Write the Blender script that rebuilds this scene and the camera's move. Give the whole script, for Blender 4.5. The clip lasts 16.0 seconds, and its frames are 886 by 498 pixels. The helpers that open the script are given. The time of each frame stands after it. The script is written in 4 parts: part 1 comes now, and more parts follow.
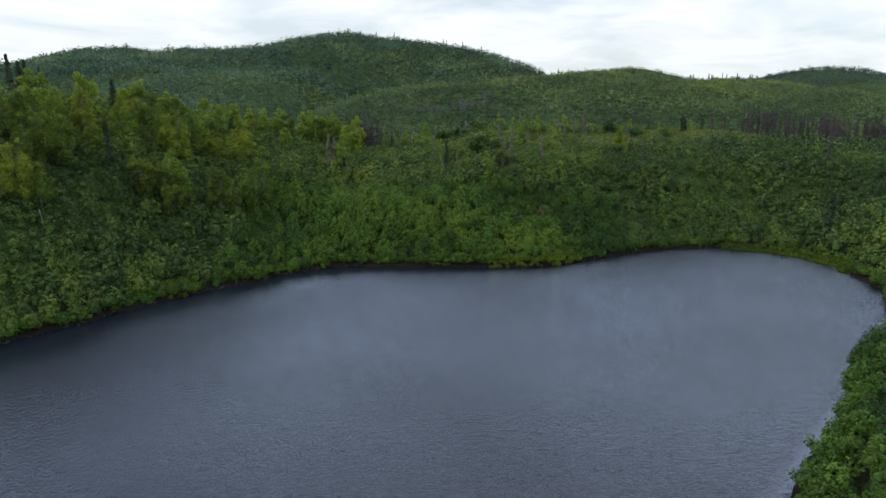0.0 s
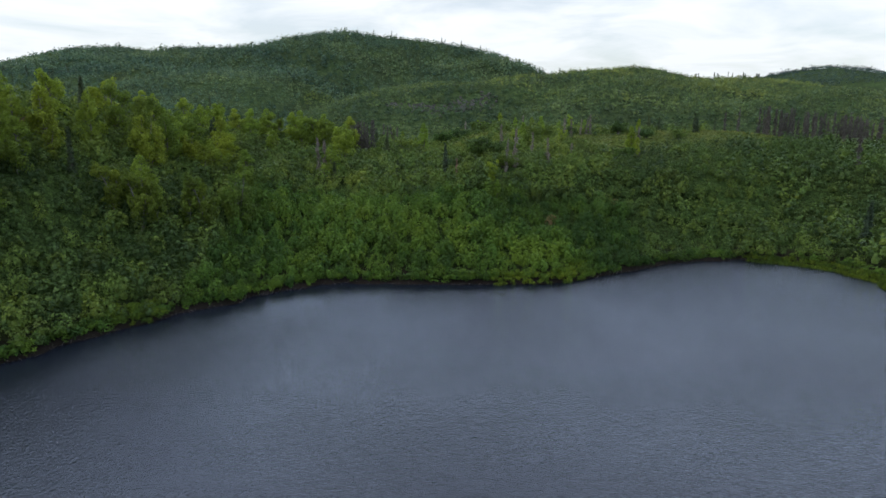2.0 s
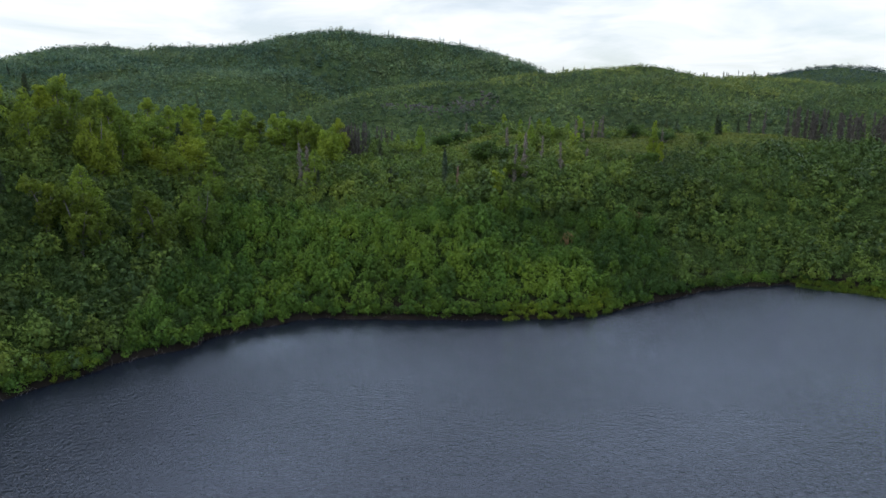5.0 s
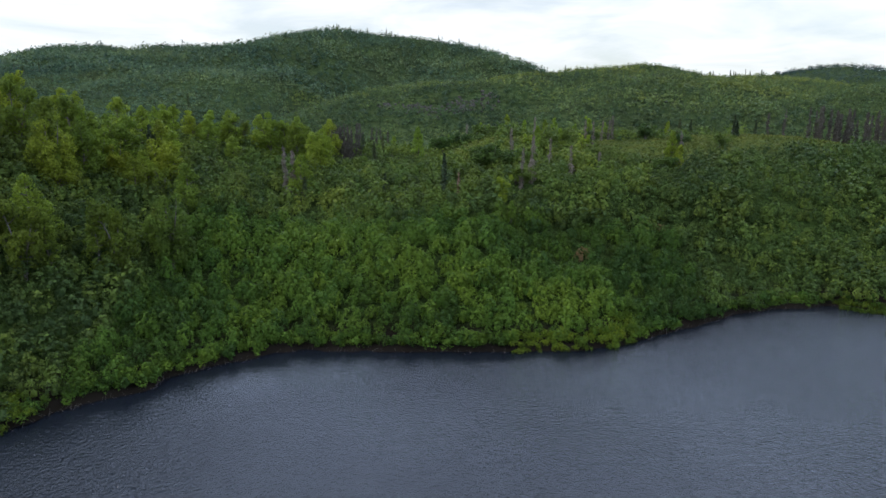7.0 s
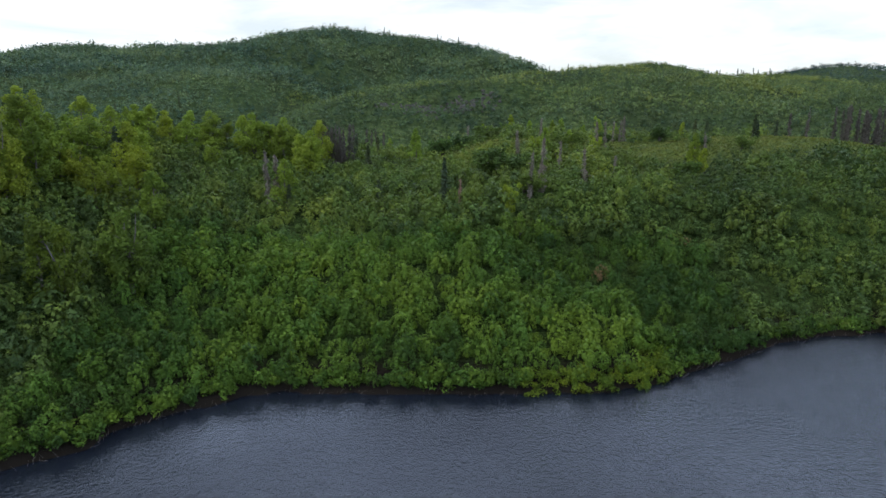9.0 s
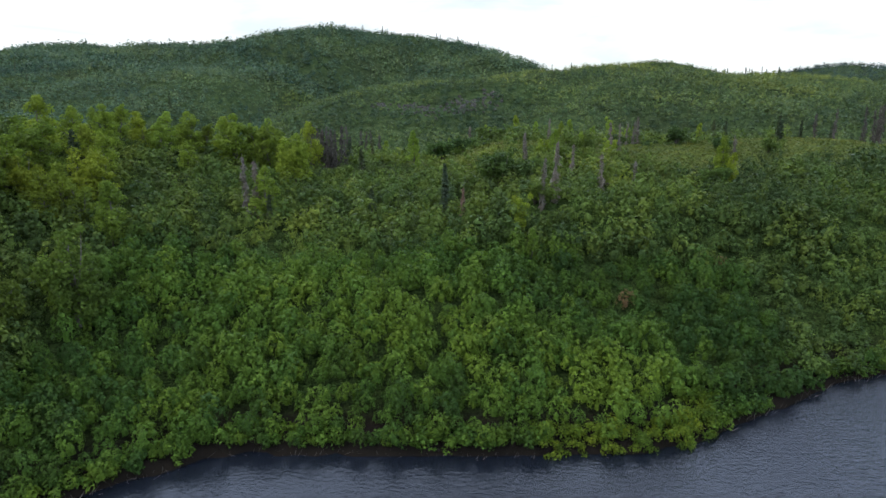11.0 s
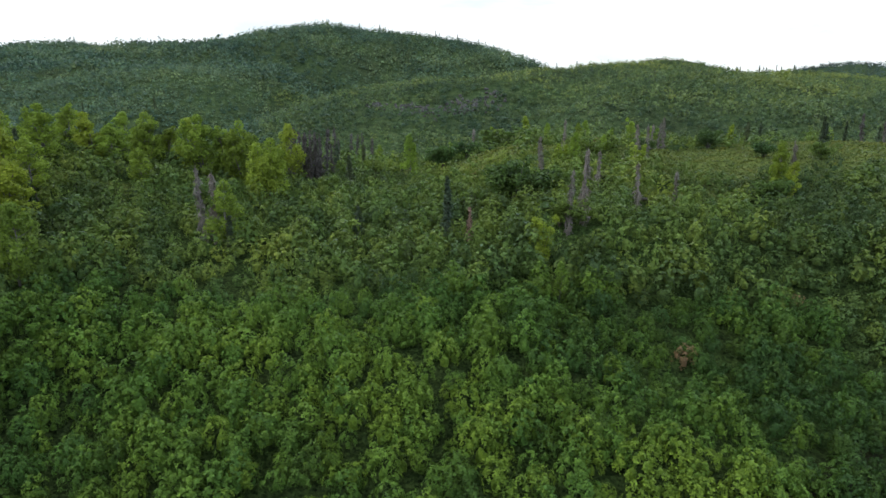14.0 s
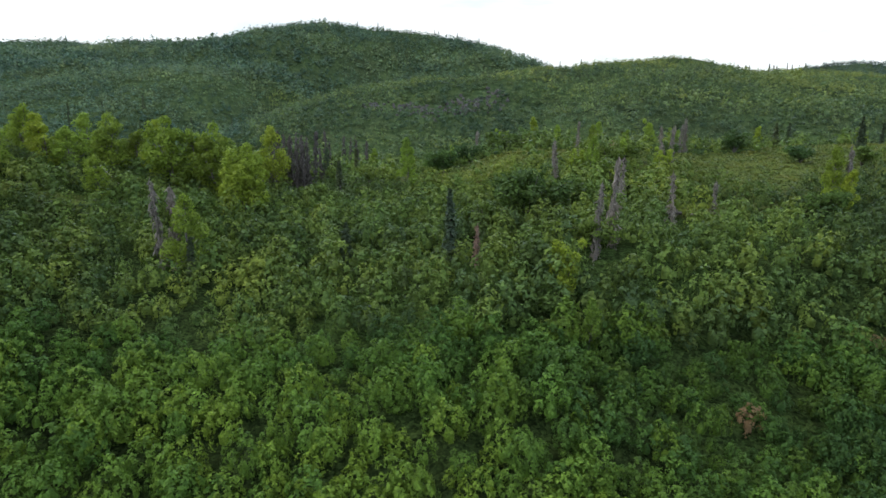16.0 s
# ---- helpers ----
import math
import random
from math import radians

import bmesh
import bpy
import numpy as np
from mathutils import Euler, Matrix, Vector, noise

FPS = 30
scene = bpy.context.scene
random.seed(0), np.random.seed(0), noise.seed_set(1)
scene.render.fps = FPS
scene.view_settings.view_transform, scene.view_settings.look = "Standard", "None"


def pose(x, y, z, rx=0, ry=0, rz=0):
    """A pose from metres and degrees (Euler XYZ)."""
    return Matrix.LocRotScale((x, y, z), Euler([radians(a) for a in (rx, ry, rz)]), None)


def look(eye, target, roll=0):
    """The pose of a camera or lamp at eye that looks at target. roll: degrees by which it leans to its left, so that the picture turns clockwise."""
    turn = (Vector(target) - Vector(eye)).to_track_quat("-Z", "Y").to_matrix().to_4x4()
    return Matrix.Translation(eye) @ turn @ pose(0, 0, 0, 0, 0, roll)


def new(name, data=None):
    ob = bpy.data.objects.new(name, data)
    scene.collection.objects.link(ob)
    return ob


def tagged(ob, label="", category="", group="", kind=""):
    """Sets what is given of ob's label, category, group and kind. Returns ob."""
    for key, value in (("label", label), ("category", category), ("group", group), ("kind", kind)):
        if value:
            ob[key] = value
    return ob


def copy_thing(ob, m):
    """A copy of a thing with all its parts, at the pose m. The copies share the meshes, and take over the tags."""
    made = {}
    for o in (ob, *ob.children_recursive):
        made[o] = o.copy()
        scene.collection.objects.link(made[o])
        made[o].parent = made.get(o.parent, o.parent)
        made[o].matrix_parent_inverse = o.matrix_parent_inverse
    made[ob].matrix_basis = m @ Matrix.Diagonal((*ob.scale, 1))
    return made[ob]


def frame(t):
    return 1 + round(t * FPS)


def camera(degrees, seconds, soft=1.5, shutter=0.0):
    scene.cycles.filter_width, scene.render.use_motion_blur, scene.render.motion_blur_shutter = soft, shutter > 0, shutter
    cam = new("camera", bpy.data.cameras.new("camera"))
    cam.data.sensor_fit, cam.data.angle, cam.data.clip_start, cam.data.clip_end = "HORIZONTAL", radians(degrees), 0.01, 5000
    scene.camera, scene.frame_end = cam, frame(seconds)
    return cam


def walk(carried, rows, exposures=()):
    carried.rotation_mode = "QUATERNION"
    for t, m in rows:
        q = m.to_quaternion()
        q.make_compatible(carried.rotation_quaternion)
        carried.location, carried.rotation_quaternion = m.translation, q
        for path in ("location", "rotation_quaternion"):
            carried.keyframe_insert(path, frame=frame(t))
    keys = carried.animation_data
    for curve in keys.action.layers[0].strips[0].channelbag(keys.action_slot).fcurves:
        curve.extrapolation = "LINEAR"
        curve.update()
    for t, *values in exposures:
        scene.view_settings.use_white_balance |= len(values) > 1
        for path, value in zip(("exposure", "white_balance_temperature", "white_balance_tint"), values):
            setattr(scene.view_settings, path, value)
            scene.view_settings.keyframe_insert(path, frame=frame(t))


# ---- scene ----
cam = camera(72.0, 16.0)
METRES, EYE, TILT, LEAN, TURN = 66.0, 20.0, -13.1, 0.0, 0.0
EXPOSURES = [(0.0, 0.06), (4.0, 0.08), (8.0, 0.17), (12.0, 0.38), (16.0, 0.43)]
ROWS = [
    (0.0, 0.0000, 0.0000, 0.0000, 0.00, -0.00, -0.00),
    (0.5, 0.0001, 0.0292, 0.0071, -0.03, -0.01, 0.02),
    (1.0, 0.0001, 0.0585, 0.0140, -0.06, -0.02, 0.04),
    (1.5, -0.0001, 0.0878, 0.0207, -0.09, -0.01, 0.07),
    (2.0, -0.0004, 0.1168, 0.0276, -0.12, -0.01, 0.09),
    (2.5, -0.0007, 0.1460, 0.0343, -0.15, 0.01, 0.11),
    (3.0, -0.0007, 0.1751, 0.0410, -0.17, 0.03, 0.13),
    (3.5, -0.0010, 0.2041, 0.0477, -0.20, 0.04, 0.14),
    (4.0, -0.0012, 0.2333, 0.0542, -0.22, 0.07, 0.16),
    (6.5, -0.0020, 0.3793, 0.0890, -0.34, 0.05, 0.24),
    (7.0, -0.0021, 0.4085, 0.0958, -0.37, 0.05, 0.26),
    (7.5, -0.0021, 0.4375, 0.1024, -0.39, 0.05, 0.28),
    (8.0, -0.0024, 0.4665, 0.1091, -0.41, 0.05, 0.30),
    (8.5, -0.0026, 0.4956, 0.1156, -0.43, 0.07, 0.32),
    (9.0, -0.0027, 0.5249, 0.1221, -0.45, 0.07, 0.34),
    (11.5, -0.0041, 0.6707, 0.1565, -0.54, 0.07, 0.41),
    (12.0, -0.0046, 0.6999, 0.1632, -0.56, 0.07, 0.42),
    (12.5, -0.0049, 0.7291, 0.1698, -0.58, 0.07, 0.43),
    (13.0, -0.0052, 0.7584, 0.1765, -0.60, 0.07, 0.43),
    (13.5, -0.0054, 0.7877, 0.1832, -0.61, 0.07, 0.45),
    (14.0, -0.0057, 0.8169, 0.1898, -0.62, 0.09, 0.46),
    (14.5, -0.0061, 0.8463, 0.1965, -0.64, 0.08, 0.47),
    (15.0, -0.0064, 0.8756, 0.2036, -0.65, 0.07, 0.49),
    (15.5, -0.0068, 0.9049, 0.2104, -0.66, 0.09, 0.50),
    (16.0, -0.0072, 0.9340, 0.2176, -0.68, 0.09, 0.52),
]
walk(cam, [(t, pose(0, 0, EYE, TILT, LEAN, TURN) @ pose(METRES * x, METRES * y, METRES * z, 90 + pitch, roll, yaw)) for t, x, y, z, yaw, pitch, roll in ROWS],
     EXPOSURES)

# ---------------------------------------------------------------- sky, sun
SUN_TILT, SUN_TURN = 46.0, -100.0          # elevation, and compass turn to the right of straight ahead
world = bpy.data.worlds.new("sky")
scene.world = world
world.use_nodes = True
wn, wl = world.node_tree.nodes, world.node_tree.links
wn.clear()


def wnode(kind, **values):
    n = wn.new(kind)
    for key, value in values.items():
        n.inputs[key.replace("_", " ")].default_value = value
    return n


sky = wn.new("ShaderNodeTexSky")
sky.sky_type, sky.sun_disc = "NISHITA", False
sky.sun_elevation, sky.sun_rotation = radians(SUN_TILT), radians(SUN_TURN)
sky.air_density, sky.dust_density = 1.0, 1.5
sky_gain = wnode("ShaderNodeVectorMath")
sky_gain.operation = "SCALE"
sky_gain.inputs["Scale"].default_value = 0.14
wl.new(sky.outputs["Color"], sky_gain.inputs[0])
coord = wn.new("ShaderNodeTexCoord")
split = wn.new("ShaderNodeSeparateXYZ")
wl.new(coord.outputs["Generated"], split.inputs[0])
# a cloud deck: the direction is laid out on a flat layer overhead
lift = wn.new("ShaderNodeMath")
lift.operation = "ADD"
lift.inputs[1].default_value = 0.12
height_abs = wn.new("ShaderNodeMath")
height_abs.operation = "ABSOLUTE"
wl.new(split.outputs["Z"], height_abs.inputs[0])
wl.new(height_abs.outputs[0], lift.inputs[0])
flat = wn.new("ShaderNodeVectorMath")
flat.operation = "DIVIDE"
spread = wn.new("ShaderNodeCombineXYZ")
for axis in "XYZ":
    wl.new(lift.outputs[0], spread.inputs[axis])
wl.new(coord.outputs["Generated"], flat.inputs[0])
wl.new(spread.outputs[0], flat.inputs[1])
clouds = wnode("ShaderNodeTexNoise", Scale=1.1, Detail=6.0, Roughness=0.55, Distortion=0.4)
wl.new(flat.outputs[0], clouds.inputs["Vector"])
cover = wn.new("ShaderNodeValToRGB")
cover.color_ramp.elements[0].position, cover.color_ramp.elements[0].color = 0.34, (0.5, 0.5, 0.5, 1)
cover.color_ramp.elements[1].position, cover.color_ramp.elements[1].color = 0.58, (1, 1, 1, 1)
wl.new(clouds.outputs["Fac"], cover.inputs[0])
# the deck is thin overhead and closes towards the horizon
deck = wn.new("ShaderNodeMapRange")
deck.inputs["From Min"].default_value, deck.inputs["From Max"].default_value = 0.06, 0.6
deck.inputs["To Min"].default_value, deck.inputs["To Max"].default_value = 1.0, 0.8
wl.new(height_abs.outputs[0], deck.inputs["Value"])
amount = wn.new("ShaderNodeMath")
amount.operation = "MULTIPLY"
wl.new(cover.outputs[0], amount.inputs[0])
wl.new(deck.outputs[0], amount.inputs[1])
sky_mix = wn.new("ShaderNodeMix")
sky_mix.data_type = "RGBA"
wl.new(amount.outputs[0], sky_mix.inputs["Factor"])
wl.new(sky_gain.outputs[0], sky_mix.inputs["A"])
# cloud peaks in an added, unseen blue belt that brightens the lake's reflection
cloud_tone = wn.new("ShaderNodeValToRGB")
cloud_tone.color_ramp.elements[0].position, cloud_tone.color_ramp.elements[0].color = 0.05, (0.90, 0.95, 1.0, 1)
cloud_low = cloud_tone.color_ramp.elements.new(0.18)
cloud_low.color = (1.02, 1.06, 1.10, 1)
cloud_mid = cloud_tone.color_ramp.elements[2]
cloud_mid.position, cloud_mid.color = 0.36, (3.05, 3.85, 5.5, 1)
cloud_top = cloud_tone.color_ramp.elements.new(0.85)
cloud_top.color = (1.95, 2.12, 2.4, 1)
wl.new(height_abs.outputs[0], cloud_tone.inputs[0])
wl.new(cloud_tone.outputs[0], sky_mix.inputs["B"])
backdrop = wnode("ShaderNodeBackground", Strength=1.0)
wl.new(sky_mix.outputs["Result"], backdrop.inputs["Color"])
world_out = wn.new("ShaderNodeOutputWorld")
wl.new(backdrop.outputs[0], world_out.inputs["Surface"])

sun_data = bpy.data.lights.new("sun", "SUN")
sun_data.energy, sun_data.angle, sun_data.color = 1.5, radians(12), (1.0, 0.95, 0.88)
sun = new("sun", sun_data)
sun_way = Vector((math.sin(radians(SUN_TURN)) * math.cos(radians(SUN_TILT)), math.cos(radians(SUN_TURN)) * math.cos(radians(SUN_TILT)), math.sin(radians(SUN_TILT))))
sun.matrix_world = look(sun_way * 300, (0, 0, 0))

# ---------------------------------------------------------------- numbers
rng = np.random.default_rng(7)


def lattice(ix, iy, seed):
    h = (ix.astype(np.int64) * 374761393 + iy.astype(np.int64) * 668265263 + seed * 1442695041) & 0x7FFFFFFF
    h = ((h ^ (h >> 13)) * 1274126177) & 0x7FFFFFFF
    return ((h ^ (h >> 16)) & 0xFFFF) / 65535.0


def ripple(x, y, size, seed):
    """Smooth value noise, -1 to 1."""
    u, v = np.asarray(x, float) / size, np.asarray(y, float) / size
    iu, iv = np.floor(u), np.floor(v)
    fu, fv = u - iu, v - iv
    fu, fv = fu * fu * (3 - 2 * fu), fv * fv * (3 - 2 * fv)
    a, b = lattice(iu, iv, seed), lattice(iu + 1, iv, seed)
    c, d = lattice(iu, iv + 1, seed), lattice(iu + 1, iv + 1, seed)
    return 2 * ((a + (b - a) * fu) * (1 - fv) + (c + (d - c) * fu) * fv) - 1


def smooth(a, b, x):
    t = np.clip((x - a) / (b - a), 0, 1)
    return t * t * (3 - 2 * t)


def curve(x, knots):
    """A soft line through (place, value) knots."""
    xs, zs = np.array(knots, float).T
    spread_by = 0.12 * (xs[-1] - xs[0]) / len(xs)
    return sum(np.interp(x + k * spread_by, xs, zs) for k in (-2, -1, 0, 1, 2)) / 5


# ---------------------------------------------------------------- the lie of the land
LAKE = np.array([
    (-38.3, 49.5), (-36.7, 51.5), (-34, 55), (-31.3, 59.5), (-29.2, 62), (-26.5, 65), (-22.8, 68), (-20.2, 71.5), (-17.6, 73.7),
    (-14, 75.8), (-10, 76.3), (-3, 75.8), (4, 75.4), (11.3, 75.9), (16.4, 77.3), (20.8, 80.3), (25, 82.3), (28, 84.4),
    (33, 86), (40, 87.3), (44.5, 85.2), (49, 82.2), (51.2, 77), (50, 69), (48.3, 64), (42.5, 54.5),
    (33.4, 46.6), (28.8, 40), (22.4, 33), (17.8, 28), (15.5, 15), (20, -20), (5, -60), (-30, -75), (-58, -50), (-60, 0), (-48, 35)])


def inland(x, y):
    """Metres from the water's edge: plus on land, minus in the lake."""
    x, y = np.asarray(x, float), np.asarray(y, float)
    best, inside = np.full(x.shape, 1e9), np.zeros(x.shape, bool)
    for (ax, ay), (bx, by) in zip(LAKE, np.roll(LAKE, -1, 0)):
        ex, ey = bx - ax, by - ay
        k = np.clip(((x - ax) * ex + (y - ay) * ey) / (ex * ex + ey * ey), 0, 1)
        best = np.minimum(best, (x - ax - k * ex) ** 2 + (y - ay - k * ey) ** 2)
        with np.errstate(divide="ignore", invalid="ignore"):
            inside ^= ((ay > y) != (by > y)) & (x < ex * (y - ay) / (ey if ey else 1e-9) + ax)
    return np.where(inside, -1, 1) * np.sqrt(best) + 0.35 * ripple(x, y, 2.3, 5) + 0.2 * ripple(x, y, 0.9, 6)


BANK = [(-30, -4), (-8, -2.2), (-1, -0.5), (-0.15, -0.3), (0.15, 0.25), (3, 1.1), (8, 3.2), (14, 5.6), (21, 7.4), (30, 8.6), (45, 10.0), (60, 11.0), (90, 11.2)]
KNOLL = [(-140, 6), (-90, 9), (-62, 14.5), (-49, 20.5), (-36, 25.2), (-21, 29), (-6, 31.3), (15, 31.8), (40, 34.9), (57, 35.4), (72, 36.2),
         (99, 36.4), (113, 33.2), (134, 32.5), (165, 31), (193, 25.5), (212, 22), (260, 18)]
HILL = [(-460, 13.2), (-350, 21.2), (-335, 29.4), (-321, 40.4), (-306, 48.4), (-281, 54.9), (-244, 59.9), (-219, 59.2), (-203, 56.6), (-179, 59.9), (-135, 60.8), (-118, 62.6), (-107, 66.7), (-81, 70.9),
        (-61, 72.7), (-33, 69.0), (-3, 64.2), (30, 59.2), (48, 51.6), (67, 45.4), (95, 37.1), (140, 23.7), (250, 13.7)]
EAST = [(200, 8), (300, 36), (364, 52), (395, 59), (420, 61), (460, 57.5), (503, 52), (620, 46), (800, 30)]


def ground(x, y):
    """The land's height in metres over the lake."""
    x, y = np.asarray(x, float), np.asarray(y, float)
    xs, zs = np.array(BANK, float).T
    d = inland(x, y)
    z = np.interp(d, xs, zs)
    land = smooth(1.0, 14, d)
    # the birch hill on the west shore
    z = z + land * 10.5 * np.exp(-((x + 62) / 16) ** 2 * 0.5 - ((y - 86) / 30) ** 2 * 0.5)
    # swells and hollows of the bench: place, reach, height
    for px, py, sx, sy, up in ((-44, 126, 17, 22, 2.4), (66, 116, 26, 20, 0.8), (36, 95, 9, 7, 2.0), (56, 98, 8, 8, -3.0), (-23, 81, 8, 8, -1.7), (-8, 85, 7, 4, 0.9), (-9, 102, 6, 4, -1.0),
                               (15, 89, 5, 4, -1.2), (-36, 68, 6, 7, -1.6)):
        z = z + land * up * np.exp(-((x - px) / sx) ** 2 * 0.5 - ((y - py) / sy) ** 2 * 0.5)
    # the brow of the eastern bench
    z = z + land * smooth(-2, 12, x) * (1 - smooth(60, 85, x)) * (2.6 * smooth(96, 103, y) + 0.6 * smooth(112, 124, y))
    z = z + land * (0.55 * ripple(x, y, 17, 1) + 0.3 * ripple(x, y, 6, 2))
    z = z - 4.2 * smooth(147, 172, y + 4 * ripple(x, y, 40, 3)) * land
    # knoll, big hill and the eastern hill behind
    rise = np.clip((y - 176) / (300 - 176), 0, 1)
    rise = 0.55 * rise + 0.45 * rise * rise * (3 - 2 * rise)
    crest = curve(x, KNOLL)
    knoll = 6.8 + (crest - 6.8) * rise * (1 - 0.8 * smooth(312, 370, y))
    foot = 188 + 145 * smooth(-115, -35, x)
    steep = np.clip((y - foot) / (480 - foot), 0, 1.0)
    hill = 6.8 + (curve(x, HILL) - 6.8) * (0.35 * steep + 0.65 * steep ** 2 * (3 - 2 * steep)) * (1 - 0.8 * smooth(500, 800, y))
    east = (curve(x, EAST)) * smooth(380, 720, y) * (1 - 0.7 * smooth(740, 1100, y))
    rough = smooth(185, 260, y)
    bumps = rough * (2.2 * ripple(x + 0.5 * y, y, 38, 11) + 1.3 * ripple(x, y, 15, 12) + 0.4 * ripple(x, y, 5, 13))
    # gullies and spurs on the flanks, fading towards foot and crest
    flank = np.where(knoll > hill, 4 * rise * (1 - rise) * (y < 300), 4 * steep * (1 - steep))
    bumps = bumps + 3.4 * flank * ripple(x - 0.8 * y, 0.7 * y, 32, 14)
    back = np.maximum(np.maximum(knoll, hill), east) + bumps
    far = 25 + 45 * (1 + ripple(x, y, 900, 21)) + 110 * smooth(-600, -1900, x) * (0.8 + 0.4 * ripple(x, y, 420, 22))
    back = np.maximum(back, far * smooth(1300, 3200, np.hypot(x, y)))
    behind = smooth(60, 300, -y) * (12 + 6 * ripple(x, y, 120, 31)) * land
    sides = smooth(110, 300, np.abs(x)) * land * (6 + 5 * ripple(x, y, 90, 32)) * (1 - smooth(150, 260, y))
    blend = smooth(160, 195, y)
    return back * blend + z * (1 - blend) + behind + sides


def meadow(x, y):
    """1 in the open, short-grown patches of the bench, 0 in the thicket."""
    patches = (((33, 129), (15, 11)), ((60, 134), (18, 9)), ((4, 137), (8, 6)), ((-37, 114.5), (9, 1.6)), ((23.5, 113.5), (4.5, 2.2)), ((75, 146), (30, 9)))
    m = sum(np.exp(-((x - px) / sx) ** 2 - ((y - py) / sy) ** 2) for (px, py), (sx, sy) in patches)
    return np.clip(m * 1.5 + 0.35 * ripple(x, y, 5, 41) - 0.2, 0, 1)


# ---------------------------------------------------------------- materials
def material(name):
    m = bpy.data.materials.new(name)
    m.use_nodes = True
    nodes, links = m.node_tree.nodes, m.node_tree.links
    return m, nodes, links, nodes["Principled BSDF"]


def add(nodes, kind, **values):
    n = nodes.new(kind)
    for key, value in values.items():
        n.inputs[key.replace("_", " ")].default_value = value
    return n


def ramp(nodes, *stops):
    n = nodes.new("ShaderNodeValToRGB")
    e = n.color_ramp.elements
    while len(e) < len(stops):
        e.new(0.5)
    for k, (at, colour) in enumerate(stops):
        e[k].position, e[k].color = at, (*colour, 1)
    return n


def mix(nodes, links, kind, a, b, factor=1.0):
    n = nodes.new("ShaderNodeMix")
    n.data_type, n.blend_type = "RGBA", kind
    for socket, value in (("Factor", factor), ("A", a), ("B", b)):
        if hasattr(value, "is_linked"):
            links.new(value, n.inputs[socket])
        else:
            n.inputs[socket].default_value = value if socket == "Factor" else (*value, 1)
    return n.outputs["Result"]


def leaf_material(name, dark, mid, light, patch=14.0, translucent=0.3, autumn=0.0, single_plants=False, per_metre=13.0, lively=1.0):
    m, nodes, links, p = material(name)
    geo = nodes.new("ShaderNodeNewGeometry")
    if single_plants:
        plant = nodes.new("ShaderNodeObjectInfo")
        own = plant.outputs["Random"]
    else:
        plant = nodes.new("ShaderNodeAttribute")
        plant.attribute_name = "plant"
        own = plant.outputs["Fac"]
    wide = add(nodes, "ShaderNodeTexNoise", Scale=1 / patch, Detail=3.0, Roughness=0.6)
    links.new(geo.outputs["Position"], wide.inputs["Vector"])
    add1 = nodes.new("ShaderNodeMath")
    add1.operation = "MULTIPLY_ADD"
    add1.inputs[1].default_value, add1.inputs[2].default_value = 0.62, 0.0
    links.new(own, add1.inputs[0])
    add2 = nodes.new("ShaderNodeMath")
    add2.operation = "MULTIPLY_ADD"
    add2.inputs[1].default_value = 1.5
    links.new(wide.outputs["Fac"], add2.inputs[0])
    add3 = nodes.new("ShaderNodeMath")
    add3.operation = "SUBTRACT"
    add3.inputs[1].default_value = 0.58
    links.new(add1.outputs[0], add2.inputs[2])
    links.new(add2.outputs[0], add3.inputs[0])
    tones = ramp(nodes, (0.1, [0.73 * c for c in dark]), (0.45, [0.73 * c for c in mid]), (0.95, [0.73 * c for c in light]))
    links.new(add3.outputs[0], tones.inputs[0])
    single = ramp(nodes, (0.0, (1 - 0.2 * lively,) * 3), (0.8, (1 + 0.1 * lively,) * 3), (1.0, (1 + 0.25 * lively, 1 + 0.22 * lively, 1 + 0.12 * lively)))
    links.new(geo.outputs["Random Per Island"], single.inputs[0])
    colour = mix(nodes, links, "MULTIPLY", tones.outputs[0], single.outputs[0])
    # some plants are more olive, others bluer
    odd = nodes.new("ShaderNodeMath")
    odd.operation = "MULTIPLY"
    odd.inputs[1].default_value = 37.0
    part_of = nodes.new("ShaderNodeMath")
    part_of.operation = "FRACT"
    links.new(own, odd.inputs[0])
    links.new(odd.outputs[0], part_of.inputs[0])
    hue = ramp(nodes, (0.0, (0.92, 1.0, 1.12)), (0.5, (1.0, 1.0, 1.0)), (1.0, (1.10, 1.0, 0.85)))
    links.new(part_of.outputs[0], hue.inputs[0])
    colour = mix(nodes, links, "MULTIPLY", colour, hue.outputs[0])
    # the single leaflets of a spray
    leaflet = add(nodes, "ShaderNodeTexVoronoi", Scale=per_metre, Randomness=1.0)
    links.new(geo.outputs["Position"], leaflet.inputs["Vector"])
    split_tone = nodes.new("ShaderNodeSeparateColor")
    links.new(leaflet.outputs["Color"], split_tone.inputs[0])
    speck = ramp(nodes, (0.0, (1 - 0.31 * lively,) * 3), (0.6, (1.0, 1.0, 1.0)), (1.0, (1 + 0.42 * lively, 1 + 0.36 * lively, 1 + 0.22 * lively)))
    links.new(split_tone.outputs[0], speck.inputs[0])
    colour = mix(nodes, links, "MULTIPLY", colour, speck.outputs[0])
    # shoots differ in tone
    shoot = add(nodes, "ShaderNodeTexNoise", Scale=per_metre / 5.5, Detail=1.0, Roughness=0.6)
    links.new(geo.outputs["Position"], shoot.inputs["Vector"])
    shoot_tone = ramp(nodes, (0.34, (0.78, 0.80, 0.82)), (0.5, (1.0, 1.0, 1.0)), (0.66, (1.2, 1.18, 1.1)))
    links.new(shoot.outputs["Fac"], shoot_tone.inputs[0])
